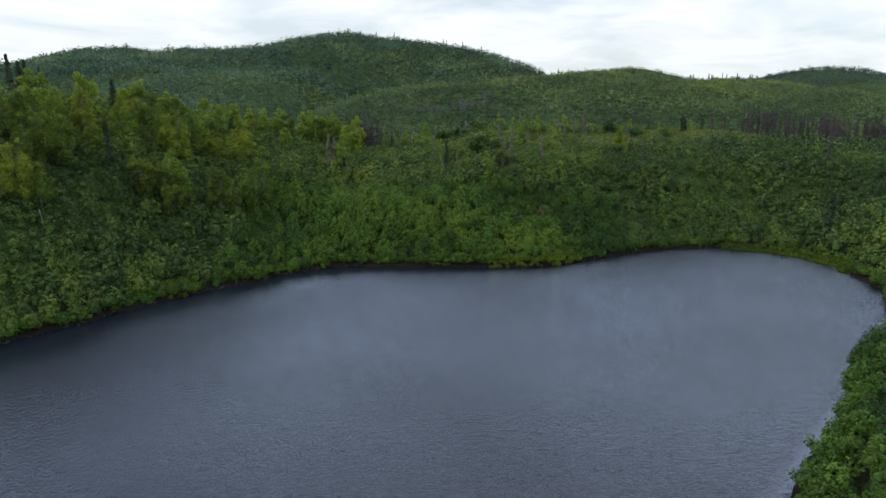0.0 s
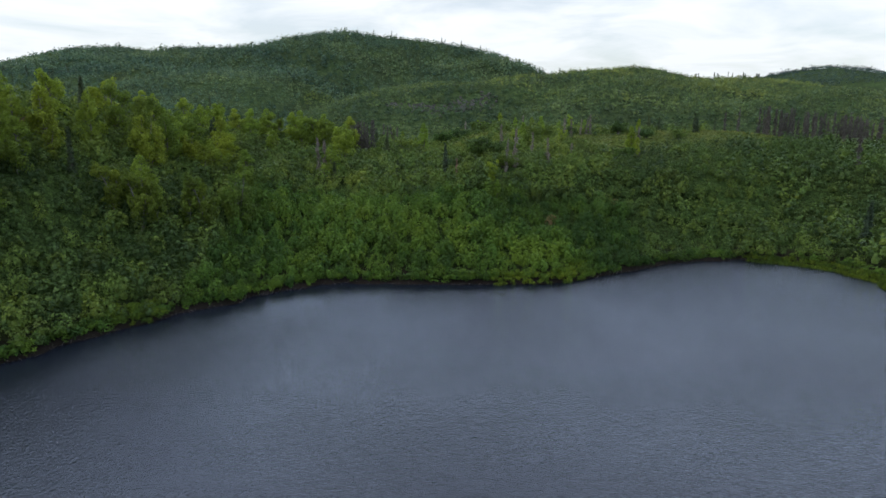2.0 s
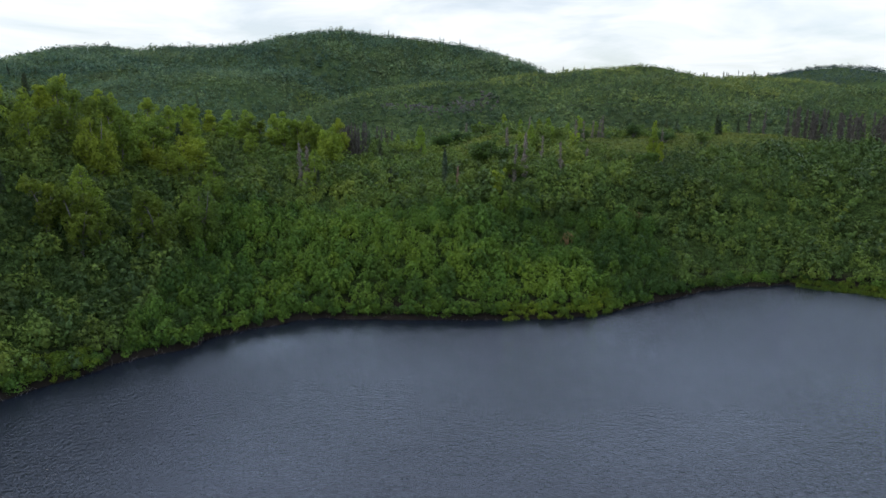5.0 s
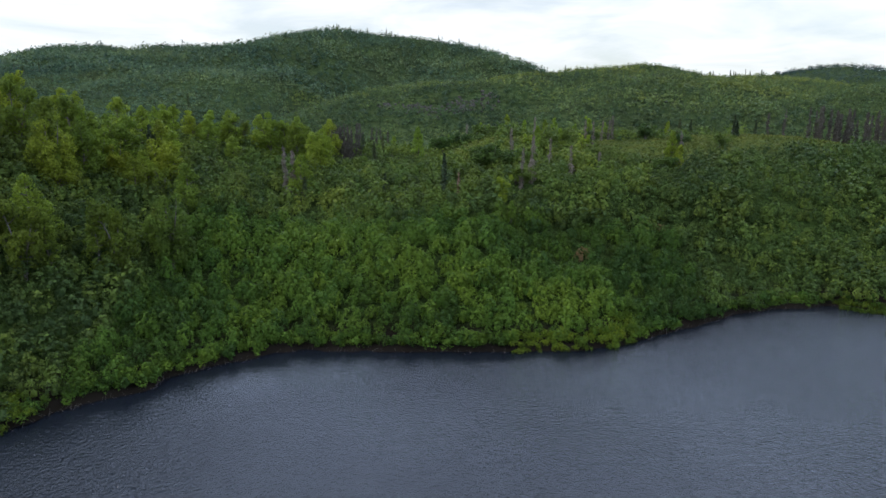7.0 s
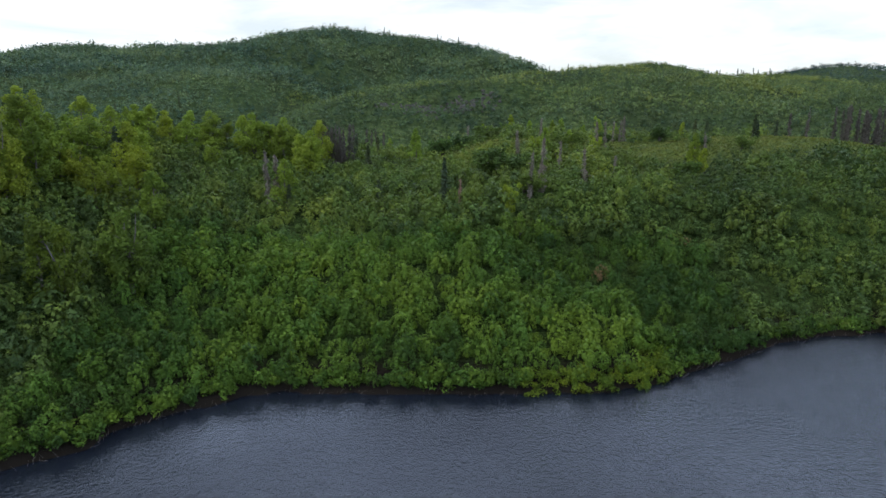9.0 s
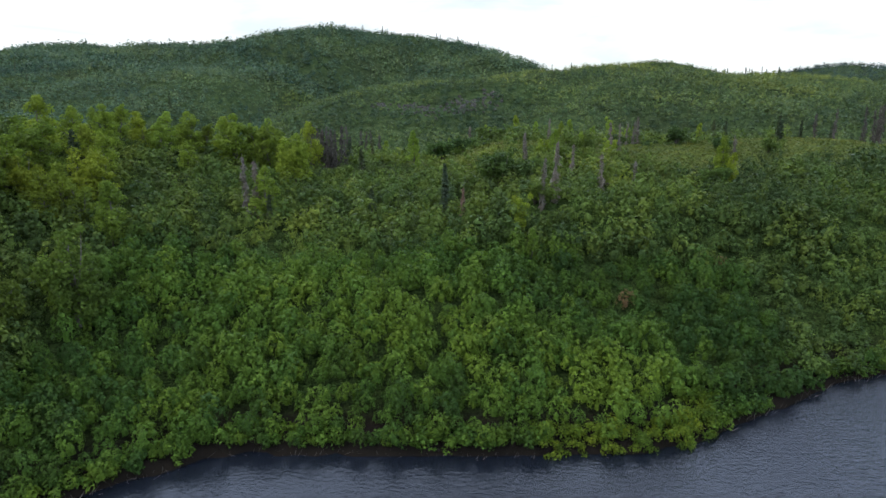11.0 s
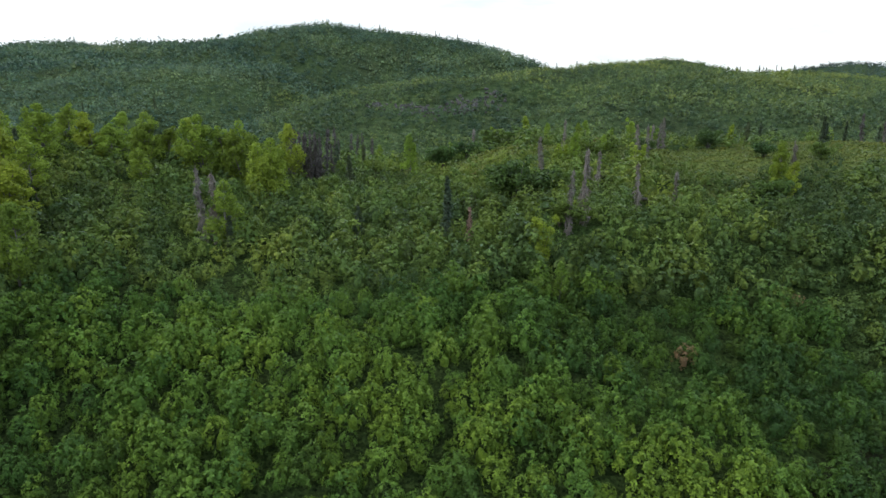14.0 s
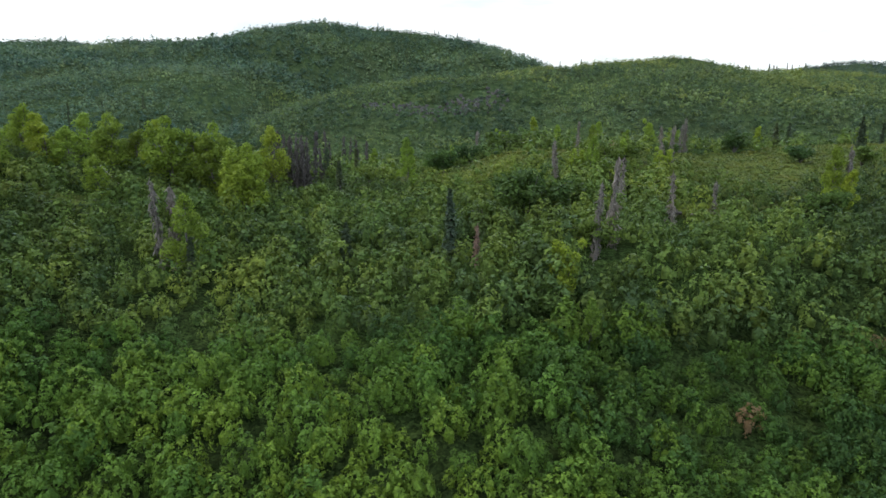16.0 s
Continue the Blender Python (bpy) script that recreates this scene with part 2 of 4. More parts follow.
    colour = mix(nodes, links, "MULTIPLY", colour, shoot_tone.outputs[0])
    crisp = add(nodes, "ShaderNodeBump", Strength=0.45 * lively, Distance=0.7 / per_metre)
    links.new(split_tone.outputs[1], crisp.inputs["Height"])
    links.new(crisp.outputs[0], p.inputs["Normal"])
    if autumn:
        rusty = nodes.new("ShaderNodeMath")
        rusty.operation = "GREATER_THAN"
        rusty.inputs[1].default_value = 1 - autumn
        links.new(part_of.outputs[0], rusty.inputs[0])
        colour = mix(nodes, links, "MIX", colour, (0.10, 0.065, 0.03), rusty.outputs[0])
    links.new(colour, p.inputs["Base Color"])
    p.inputs["Roughness"].default_value = 0.55
    p.inputs["Specular IOR Level"].default_value = 0.05
    back = nodes.new("ShaderNodeBsdfTranslucent")
    links.new(mix(nodes, links, "MULTIPLY", colour, (1.1, 1.2, 0.6)), back.inputs["Color"])
    both = nodes.new("ShaderNodeMixShader")
    both.inputs[0].default_value = translucent
    links.new(p.outputs[0], both.inputs[1])
    links.new(back.outputs[0], both.inputs[2])
    links.new(both.outputs[0], nodes["Material Output"].inputs["Surface"])
    return m


def wood_material(name, dark, light, scale=6.0):
    m, nodes, links, p = material(name)
    where = nodes.new("ShaderNodeTexCoord")
    grain = add(nodes, "ShaderNodeTexNoise", Scale=scale, Detail=6.0, Roughness=0.65)
    links.new(where.outputs["Object"], grain.inputs["Vector"])
    tones = ramp(nodes, (0.3, dark), (0.7, light))
    links.new(grain.outputs["Fac"], tones.inputs[0])
    who = nodes.new("ShaderNodeObjectInfo")
    own = ramp(nodes, (0.0, (0.75, 0.75, 0.75)), (1.0, (1.2, 1.15, 1.15)))
    links.new(who.outputs["Random"], own.inputs[0])
    links.new(mix(nodes, links, "MULTIPLY", tones.outputs[0], own.outputs[0]), p.inputs["Base Color"])
    p.inputs["Roughness"].default_value = 0.85
    bump = add(nodes, "ShaderNodeBump", Strength=0.5, Distance=0.03)
    links.new(grain.outputs["Fac"], bump.inputs["Height"])
    links.new(bump.outputs[0], p.inputs["Normal"])
    return m


def ground_material():
    m, nodes, links, p = material("shaded_moss_and_soil")
    geo = nodes.new("ShaderNodeNewGeometry")
    fine = add(nodes, "ShaderNodeTexNoise", Scale=1.6, Detail=9.0, Roughness=0.8)
    wide = add(nodes, "ShaderNodeTexNoise", Scale=0.05, Detail=4.0, Roughness=0.6)
    for n in (fine, wide):
        links.new(geo.outputs["Position"], n.inputs["Vector"])
    # moss and soil, coloured almost black for the shade between the bushes
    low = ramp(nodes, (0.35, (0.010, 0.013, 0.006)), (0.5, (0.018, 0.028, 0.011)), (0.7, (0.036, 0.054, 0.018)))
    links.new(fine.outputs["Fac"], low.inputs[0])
    high = ramp(nodes, (0.35, (0.9, 0.85, 0.8)), (0.65, (1.25, 1.3, 1.0)))
    links.new(wide.outputs["Fac"], high.inputs[0])
    green = mix(nodes, links, "MULTIPLY", low.outputs[0], high.outputs[0])
    moss = add(nodes, "ShaderNodeTexVoronoi", Scale=7.0)
    links.new(geo.outputs["Position"], moss.inputs["Vector"])
    cell = nodes.new("ShaderNodeSeparateColor")
    links.new(moss.outputs["Color"], cell.inputs[0])
    speck = ramp(nodes, (0.0, (0.45, 0.48, 0.45)), (1.0, (1.6, 1.6, 1.4)))
    links.new(cell.outputs[0], speck.inputs[0])
    green = mix(nodes, links, "MULTIPLY", green, speck.outputs[0])
    turf = nodes.new("ShaderNodeAttribute")
    turf.attribute_name = "turf"
    low_turf = ramp(nodes, (0.3, (0.048, 0.036, 0.022)), (0.44, (0.044, 0.054, 0.018)), (0.6, (0.066, 0.082, 0.024)), (0.75, (0.095, 0.100, 0.034)))
    links.new(fine.outputs["Fac"], low_turf.inputs[0])
    green = mix(nodes, links, "MIX", green, mix(nodes, links, "MULTIPLY", low_turf.outputs[0], high.outputs[0]), turf.outputs["Fac"])
    hillside = nodes.new("ShaderNodeAttribute")
    hillside.attribute_name = "hillside"
    tufts = add(nodes, "ShaderNodeTexNoise", Scale=0.55, Detail=6.0, Roughness=0.75)
    links.new(geo.outputs["Position"], tufts.inputs["Vector"])
    # low hillside scrub, its colour darkened for the shade inside foliage
    low_scrub_shaded = ramp(nodes, (0.36, (0.011, 0.018, 0.009)), (0.5, (0.024, 0.036, 0.017)), (0.66, (0.044, 0.058, 0.026)))
    links.new(tufts.outputs["Fac"], low_scrub_shaded.inputs[0])
    green = mix(nodes, links, "MIX", green, mix(nodes, links, "MULTIPLY", low_scrub_shaded.outputs[0], high.outputs[0]), hillside.outputs["Fac"])
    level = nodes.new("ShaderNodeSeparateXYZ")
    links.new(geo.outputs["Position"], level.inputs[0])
    # near-black below 0.8 m over the lake, fading out by 1.7 m
    low_bank = nodes.new("ShaderNodeMapRange")
    low_bank.inputs["From Min"].default_value, low_bank.inputs["From Max"].default_value = 0.8, 1.7
    links.new(level.outputs["Z"], low_bank.inputs["Value"])
    links.new(mix(nodes, links, "MIX", (0.011, 0.009, 0.007), green, low_bank.outputs[0]), p.inputs["Base Color"])
    p.inputs["Roughness"].default_value = 0.95
    p.inputs["Specular IOR Level"].default_value = 0.0
    bump = add(nodes, "ShaderNodeBump", Strength=0.8, Distance=0.25)
    links.new(fine.outputs["Fac"], bump.inputs["Height"])
    links.new(bump.outputs[0], p.inputs["Normal"])
    return m


def water_material():
    m, nodes, links, p = material("lake_water")
    geo = nodes.new("ShaderNodeNewGeometry")
    p.inputs["Base Color"].default_value = (0.005, 0.0065, 0.010, 1)
    p.inputs["Roughness"].default_value = 0.10
    p.inputs["IOR"].default_value = 1.333
    stretch = nodes.new("ShaderNodeMapping")
    stretch.inputs["Scale"].default_value = (0.85, 1.15, 1)
    stretch.inputs["Rotation"].default_value = (0, 0, 0.35)
    links.new(geo.outputs["Position"], stretch.inputs["Vector"])
    small = add(nodes, "ShaderNodeTexNoise", Scale=3.4, Detail=3.0, Roughness=0.65)
    wavy = add(nodes, "ShaderNodeTexNoise", Scale=1.7, Detail=2.0, Roughness=0.5)
    gusts = add(nodes, "ShaderNodeTexNoise", Scale=0.045, Detail=2.0)
    for n in (small, wavy):
        links.new(stretch.outputs[0], n.inputs["Vector"])
    links.new(geo.outputs["Position"], gusts.inputs["Vector"])
    calm = ramp(nodes, (0.38, (0.75, 0.75, 0.75)), (0.62, (1, 1, 1)))
    links.new(gusts.outputs["Fac"], calm.inputs[0])
    both = nodes.new("ShaderNodeMath")
    both.operation = "MULTIPLY_ADD"
    both.inputs[1].default_value = 0.5
    links.new(wavy.outputs["Fac"], both.inputs[0])
    links.new(small.outputs["Fac"], both.inputs[2])
    bump = add(nodes, "ShaderNodeBump", Distance=0.115)
    shelter = nodes.new("ShaderNodeAttribute")
    shelter.attribute_name = "open_water"
    wind = nodes.new("ShaderNodeMath")
    wind.operation = "MULTIPLY"
    links.new(calm.outputs[0], wind.inputs[0])
    links.new(shelter.outputs["Fac"], wind.inputs[1])
    links.new(wind.outputs[0], bump.inputs["Strength"])
    links.new(both.outputs[0], bump.inputs["Height"])
    links.new(bump.outputs[0], p.inputs["Normal"])
    return m


SOIL, WATER = ground_material(), water_material()
GREENS = (0.040, 0.062, 0.018), (0.074, 0.112, 0.023), (0.124, 0.168, 0.030)
ALDER = leaf_material("alder_leaves", (0.032, 0.061, 0.013), (0.057, 0.105, 0.016), (0.098, 0.160, 0.021), 14, 0.16, autumn=0.002, per_metre=19, lively=0.6)
BENCH_ALDER = leaf_material("bench_alder_leaves", *GREENS, 14, 0.16, autumn=0.002, per_metre=12, lively=0.6)
# hill scrub: haze is mixed into the leaf colours, bluer with distance
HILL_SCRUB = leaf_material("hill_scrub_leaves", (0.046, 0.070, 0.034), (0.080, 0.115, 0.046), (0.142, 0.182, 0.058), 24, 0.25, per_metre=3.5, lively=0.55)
FAR_SCRUB_HAZED = leaf_material("far_scrub_hazed_leaves", (0.046, 0.078, 0.048), (0.080, 0.122, 0.070), (0.132, 0.182, 0.088), 30, 0.2, per_metre=1.3, lively=0.6)
DARK_SCRUB_HAZED = leaf_material("hazed_spruce_scrub", (0.034, 0.056, 0.056), (0.054, 0.082, 0.078), (0.082, 0.115, 0.10), 40, 0.4, per_metre=1.0, lively=0.5)
HEATH = leaf_material("heath_leaves", (0.10, 0.125, 0.045), (0.16, 0.19, 0.06), (0.23, 0.25, 0.08), 12, 0.45, per_metre=3.0, lively=0.5)
BIRCH = leaf_material("birch_leaves", (0.066, 0.098, 0.019), (0.116, 0.162, 0.023), (0.178, 0.226, 0.028), 10, 0.35, single_plants=True, per_metre=17, lively=0.7)
WILLOW = leaf_material("willow_leaves", (0.040, 0.072, 0.020), (0.060, 0.100, 0.022), (0.10, 0.145, 0.028), 8, 0.3, single_plants=True)
SEDGE = leaf_material("sedge_blades", (0.05, 0.078, 0.016), (0.085, 0.125, 0.018), (0.14, 0.175, 0.024), 5, 0.35)
HERB = leaf_material("herb_leaves", (0.058, 0.096, 0.016), (0.098, 0.148, 0.018), (0.155, 0.205, 0.024), 3, 0.4, per_metre=24)
CREST_BIRCH = leaf_material("crest_birch_leaves", (0.105, 0.150, 0.022), (0.156, 0.212, 0.027), (0.215, 0.280, 0.033), 10, 0.35, single_plants=True, per_metre=17, lively=0.6)
BRIGHT_BIRCH = leaf_material("bright_birch_leaves", (0.115, 0.168, 0.026), (0.165, 0.23, 0.03), (0.22, 0.29, 0.035), 10, 0.4, single_plants=True, per_metre=17, lively=0.7)
TUNDRA = leaf_material("dwarf_birch_leaves", (0.056, 0.075, 0.020), (0.084, 0.106, 0.026), (0.122, 0.136, 0.034), 7, 0.25, per_metre=14, lively=0.35)
NEEDLES = leaf_material("spruce_needles", (0.030, 0.046, 0.026), (0.050, 0.070, 0.038), (0.078, 0.10, 0.054), 20, 0.35, single_plants=True, per_metre=18)
BARK = wood_material("birch_bark", (0.035, 0.03, 0.025), (0.10, 0.09, 0.078), 9)
DEAD = wood_material("dead_spruce_wood", (0.048, 0.041, 0.030), (0.132, 0.115, 0.084), 5)
DARK_DEAD = wood_material("dark_dead_spruce_wood", (0.019, 0.016, 0.012), (0.056, 0.047, 0.034), 5)
RUST = wood_material("rusty_spruce_needles", (0.07, 0.045, 0.028), (0.15, 0.085, 0.05), 5)
PALE = wood_material("bleached_wood", (0.17, 0.155, 0.135), (0.36, 0.335, 0.30), 5)
STEMS = wood_material("alder_stems", (0.04, 0.033, 0.026), (0.10, 0.085, 0.07), 6)


def rock_material():
    m, nodes, links, p = material("outcrop_rock")
    where = nodes.new("ShaderNodeTexCoord")
    who = nodes.new("ShaderNodeObjectInfo")
    grain = add(nodes, "ShaderNodeTexNoise", Scale=1.6, Detail=9.0, Roughness=0.7)
    links.new(where.outputs["Object"], grain.inputs["Vector"])
    tones = ramp(nodes, (0.3, (0.018, 0.017, 0.013)), (0.5, (0.036, 0.033, 0.027)), (0.8, (0.118, 0.106, 0.088)))
    links.new(grain.outputs["Fac"], tones.inputs[0])
    own = ramp(nodes, (0.0, (0.5, 0.49, 0.5)), (1.0, (1.05, 1.0, 0.98)))
    links.new(who.outputs["Random"], own.inputs[0])
    links.new(mix(nodes, links, "MULTIPLY", tones.outputs[0], own.outputs[0]), p.inputs["Base Color"])
    p.inputs["Roughness"].default_value = 0.9
    bump = add(nodes, "ShaderNodeBump", Strength=0.7, Distance=0.15)
    links.new(grain.outputs["Fac"], bump.inputs["Height"])
    links.new(bump.outputs[0], p.inputs["Normal"])
    return m


ROCK = rock_material()


# ---------------------------------------------------------------- mesh helpers
def faces(name, v, mat, plants=None):
    """A mesh of loose faces, v being (n, corners, 3); plants: a number from 0 to 1 for each face, one for a whole plant."""
    n, k = v.shape[:2]
    me = bpy.data.meshes.new(name)
    me.vertices.add(n * k)
    me.vertices.foreach_set("co", np.ascontiguousarray(v, np.float32).ravel())
    me.loops.add(n * k)
    me.loops.foreach_set("vertex_index", np.arange(n * k, dtype=np.int32))
    me.polygons.add(n)
    me.polygons.foreach_set("loop_start", np.arange(n, dtype=np.int32) * k)
    me.materials.append(mat)
    me.update(calc_edges=True)
    if plants is not None:
        a = me.attributes.new("plant", "FLOAT", "FACE")
        a.data.foreach_set("value", np.ascontiguousarray(plants, np.float32))
    return me


def unit(v):
    return v / np.maximum(np.linalg.norm(v, axis=-1, keepdims=True), 1e-9)


def leaves(r, at, normal, length, wide=0.75):
    """Pointed leaves at points, each lying across its normal with a hanging tip."""
    n = len(at)
    along = unit(np.cross(normal, unit(r.normal(size=(n, 3)))))
    across = np.cross(normal, along) * wide
    length = length * r.uniform(0.7, 1.35, (n, 1))
    root = at - along * length * 0.45
    return np.stack([root - across * length * 0.5, root + across * length * 0.5, at + along * length * 0.6 - normal * length * 0.15], 1)


def puffs(r, centres, radii, count, length, up=0.75, flat_by=0.8):
    """Leaves on the outside of some soft balls of foliage."""
    out = []
    for c, rad in zip(centres, radii):
        w = unit(r.normal(size=(count, 3)) + (0, 0, up))
        at = np.asarray(c) + w * rad * r.uniform(0.55, 1.08, (count, 1)) * (1, 1, flat_by)
        out.append(leaves(r, at, unit(w + r.normal(size=(count, 3)) * 0.55 + (0, 0, 0.35)), length))
    return np.concatenate(out)


def sprays(r, centres, radii, per_metre, length):
    """Rounded heads of leaves whose blades lie along the head's outside."""
    out = []
    for c, rad in zip(centres, radii):
        n = max(20, int(per_metre * rad * rad))
        w = unit(r.normal(size=(n, 3)) + (0, 0, 0.35))
        bumps = 0.86 + 0.12 * np.sin(w[:, :1] * 9 + c[0] * 5) * np.cos(w[:, 1:2] * 8 + c[1] * 3)
        at = np.asarray(c) + w * rad * bumps * r.uniform(0.82, 1.18, (n, 1))
        out.append(leaves(r, at, unit(w + r.normal(size=(n, 3)) * 0.38 + (0, 0, 0.15)), length))
    return np.concatenate(out)


def core(r, wide, tall):
    """The dense inside of a bush: a rough closed dome."""
    bm = bmesh.new()
    bmesh.ops.create_icosphere(bm, subdivisions=1, radius=1.0)
    pts = np.array([v.co for v in bm.verts]) * r.uniform(0.85, 1.12, (len(bm.verts), 1)) * (wide * 0.25, wide * 0.25, tall * 0.25) + (0, 0, tall * 0.42)
    tris = [[v.index for v in f.verts] for f in bm.faces if f.calc_center_median().z > -0.5]
    bm.free()
    return pts[np.array(tris)]


def shrub(r, heads, per, leaf, wide, tall, inside=1.0):
    """One bush: small rounded heads of leaves crowded over a dense dome."""
    k = (np.arange(heads) + 0.5) / heads
    z = 1 - 1.4 * k + r.normal(size=heads) * 0.06
    a = np.arange(heads) * 2.39996 + r.uniform(0, 6.28) + r.normal(size=heads) * 0.3
    flat = np.sqrt(np.clip(1 - z * z, 0, 1))
    way = np.stack([flat * np.cos(a), flat * np.sin(a), z], 1)
    squeeze = r.uniform(0.78, 1.22)
    at = way * r.uniform(0.72, 1.2, (heads, 1)) * (wide * 0.40 * squeeze, wide * 0.40 / squeeze, tall * 0.42) + (0, 0, tall * 0.5)
    rad = wide * (0.7 / heads ** 0.5) * r.uniform(0.75, 1.2, heads)
    out = [core(r, inside * wide, tall * (0.4 + 0.6 * inside))]
    for c, w, q in zip(at, way, rad):
        out_way = unit(r.normal(size=(per, 3)) * 0.75 + w * 0.9 + (0, 0, 0.35))
        spot = c + out_way * q * r.uniform(0.8, 1.15, (per, 1)) * (1, 1, 1.25)
        out.append(leaves(r, spot, unit(out_way * 0.8 + w * 0.35 + r.normal(size=(per, 3)) * 0.26), leaf, 0.72))
    return np.concatenate(out)


STANDS = ((-27, 78, 7, 6, -0.5), (-13.5, 102.5, 2.0, 5, 0.7), (36, 112, 12, 6, -0.4), (-215, 330, 50, 40, -0.6), (0, 240, 30, 14, -0.9), (-10, 222, 38, 16, -0.6), (70, 215, 60, 16, -0.4), (110, 250, 50, 20, 0.4), (-90, 250, 50, 30, -0.4), (36, 44, 16, 24, -0.9), (46, 97, 17, 10, -0.5), (66, 104, 14, 10, -0.8), (58, 119, 22, 8, -0.8), (84, 124, 18, 10, -0.7), (76, 107, 20, 13, -0.6), (56, 98, 26, 18, -0.35), (-31, 74, 9, 10, -0.45), (-20, 93, 8, 6, -0.2), (30, 100, 8, 5, -0.3), (-43, 70, 8, 12, -0.6),
          (-2, 86, 9, 6, 0.5), (11, 80, 5, 3, 0.7), (-3, 104, 9, 4, 0.6), (23, 90, 10, 7, -0.3), (-12, 88, 8, 6, 0.3), (4, 134, 9, 7, 0.6), (-24, 72, 5, 4, 0.4), (70, 150, 30, 8, 0.4))


def stand(x, y):
    """Where dark alder (-1) or paler willow (+1) prevails."""
    return sum(tone * np.exp(-((x - px) / sx) ** 2 - ((y - py) / sy) ** 2) for px, py, sx, sy, tone in STANDS)


def terrace(x, y):
    """Paler and darker belts of scrub that lie across the hillsides."""
    return smooth(180, 210, y) * (0.34 * ripple(0.35 * x + 0.25 * y, 1.2 * y, 17, 63) + 0.22 * ripple(x, y, 45, 64) + 0.2 * ripple(0.6 * x, 1.4 * y, 8, 65))


def scatter(templates, x, y, z, size, r):
    """Templates turned, scaled and set out over the land as loose quads, with one number for each plant."""
    v, plants = [], []
    pick = r.integers(0, len(templates), len(x))
    for k, t in enumerate(templates):
        s = np.flatnonzero(pick == k)
        turn = r.uniform(0, 2 * math.pi, len(s))
        c, n = np.cos(turn)[:, None, None], np.sin(turn)[:, None, None]
        grow = size[s][:, None, None]
        tall = grow * r.uniform(0.8, 1.25, (len(s), 1, 1))
        tx, ty, tz = t[None, ..., 0], t[None, ..., 1], t[None, ..., 2]
        v.append(np.stack([(tx * c - ty * n) * grow + x[s][:, None, None], (tx * n + ty * c) * grow + y[s][:, None, None],
                           tz * tall + z[s][:, None, None]], -1).reshape(-1, *t.shape[1:]))
        plants.append(np.repeat(np.clip(r.uniform(0, 1, len(s)) + 0.9 * np.clip(stand(x[s], y[s]), -0.55, 0.7) + 0.3 * ripple(x[s] + 0.5 * y[s], y[s], 24, 61) + terrace(x[s], y[s]), 0, 0.997), len(t)))
    return np.concatenate(v).astype(np.float32), np.concatenate(plants)


def spots(x0, x1, y0, y1, step, r):
    """Jittered places over a stretch of the plan."""
    gx, gy = np.meshgrid(np.arange(x0, x1, step), np.arange(y0, y1, step))
    gx = gx + (np.arange(gx.shape[0]) % 2)[:, None] * step * 0.5
    return (gx + r.uniform(-0.6, 0.6, gx.shape) * step).ravel(), (gy + r.uniform(-0.6, 0.6, gy.shape) * step).ravel()


# ---------------------------------------------------------------- ground and lake
def grid_mesh(name, xs, ys, height, mat):
    gx, gy = np.meshgrid(xs, ys)
    co = np.stack([gx, gy, height(gx, gy)], -1).reshape(-1, 3)
    w, h = len(xs), len(ys)
    i = (np.arange(h - 1)[:, None] * w + np.arange(w - 1)[None]).ravel()
    f = np.stack([i, i + 1, i + 1 + w, i + w], 1).astype(np.int32)
    me = bpy.data.meshes.new(name)
    me.vertices.add(len(co))
    me.vertices.foreach_set("co", co.astype(np.float32).ravel())
    me.loops.add(f.size)
    me.loops.foreach_set("vertex_index", f.ravel())
    me.polygons.add(len(f))
    me.polygons.foreach_set("loop_start", np.arange(len(f), dtype=np.int32) * 4)
    me.polygons.foreach_set("use_smooth", np.ones(len(f), bool))
    me.materials.append(mat)
    me.update(calc_edges=True)
    return me


out_x = 80 + np.geomspace(2, 4700, 60)
GRID_X = np.concatenate([-out_x[::-1], np.arange(-80, 80.5, 1.1), out_x])
GRID_Y = np.concatenate([-100 - np.geomspace(5, 4600, 26)[::-1], np.arange(-100, 24, 4.0), np.arange(24, 150, 0.9), np.arange(150, 520, 2.8), 520 + np.geomspace(4, 4200, 60)])
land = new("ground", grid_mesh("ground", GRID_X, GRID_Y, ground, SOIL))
wide_x, wide_y = np.meshgrid(GRID_X, GRID_Y)
land.data.attributes.new("turf", "FLOAT", "POINT").data.foreach_set("value", smooth(0.2, 0.5, meadow(wide_x, wide_y)).astype(np.float32).ravel())
land.data.attributes.new("hillside", "FLOAT", "POINT").data.foreach_set("value", smooth(176, 196, wide_y).astype(np.float32).ravel())
tagged(land, "mossy soil of low hills round a small lake, darkened for thicket shade", "ground", kind="structure")

lake_x, lake_y = np.linspace(-75, 70, 98), np.linspace(-90, 100, 128)
lake = new("water", grid_mesh("water", lake_x, lake_y, lambda x, y: 0 * x, WATER))
# how far the wind reaches the water: little under the banks
wide_x, wide_y = np.meshgrid(lake_x, lake_y)
wind_reach = lake.data.attributes.new("open_water", "FLOAT", "POINT")
wind_reach.data.foreach_set("value", (0.3 + 0.7 * smooth(0.2, 5 + 9 * smooth(5, -25, wide_x) - 4.6 * smooth(8, 16, wide_x), -inland(wide_x, wide_y))).astype(np.float32).ravel())
tagged(lake, "dark rippled lake water reflecting a grey sky", "water", kind="structure")

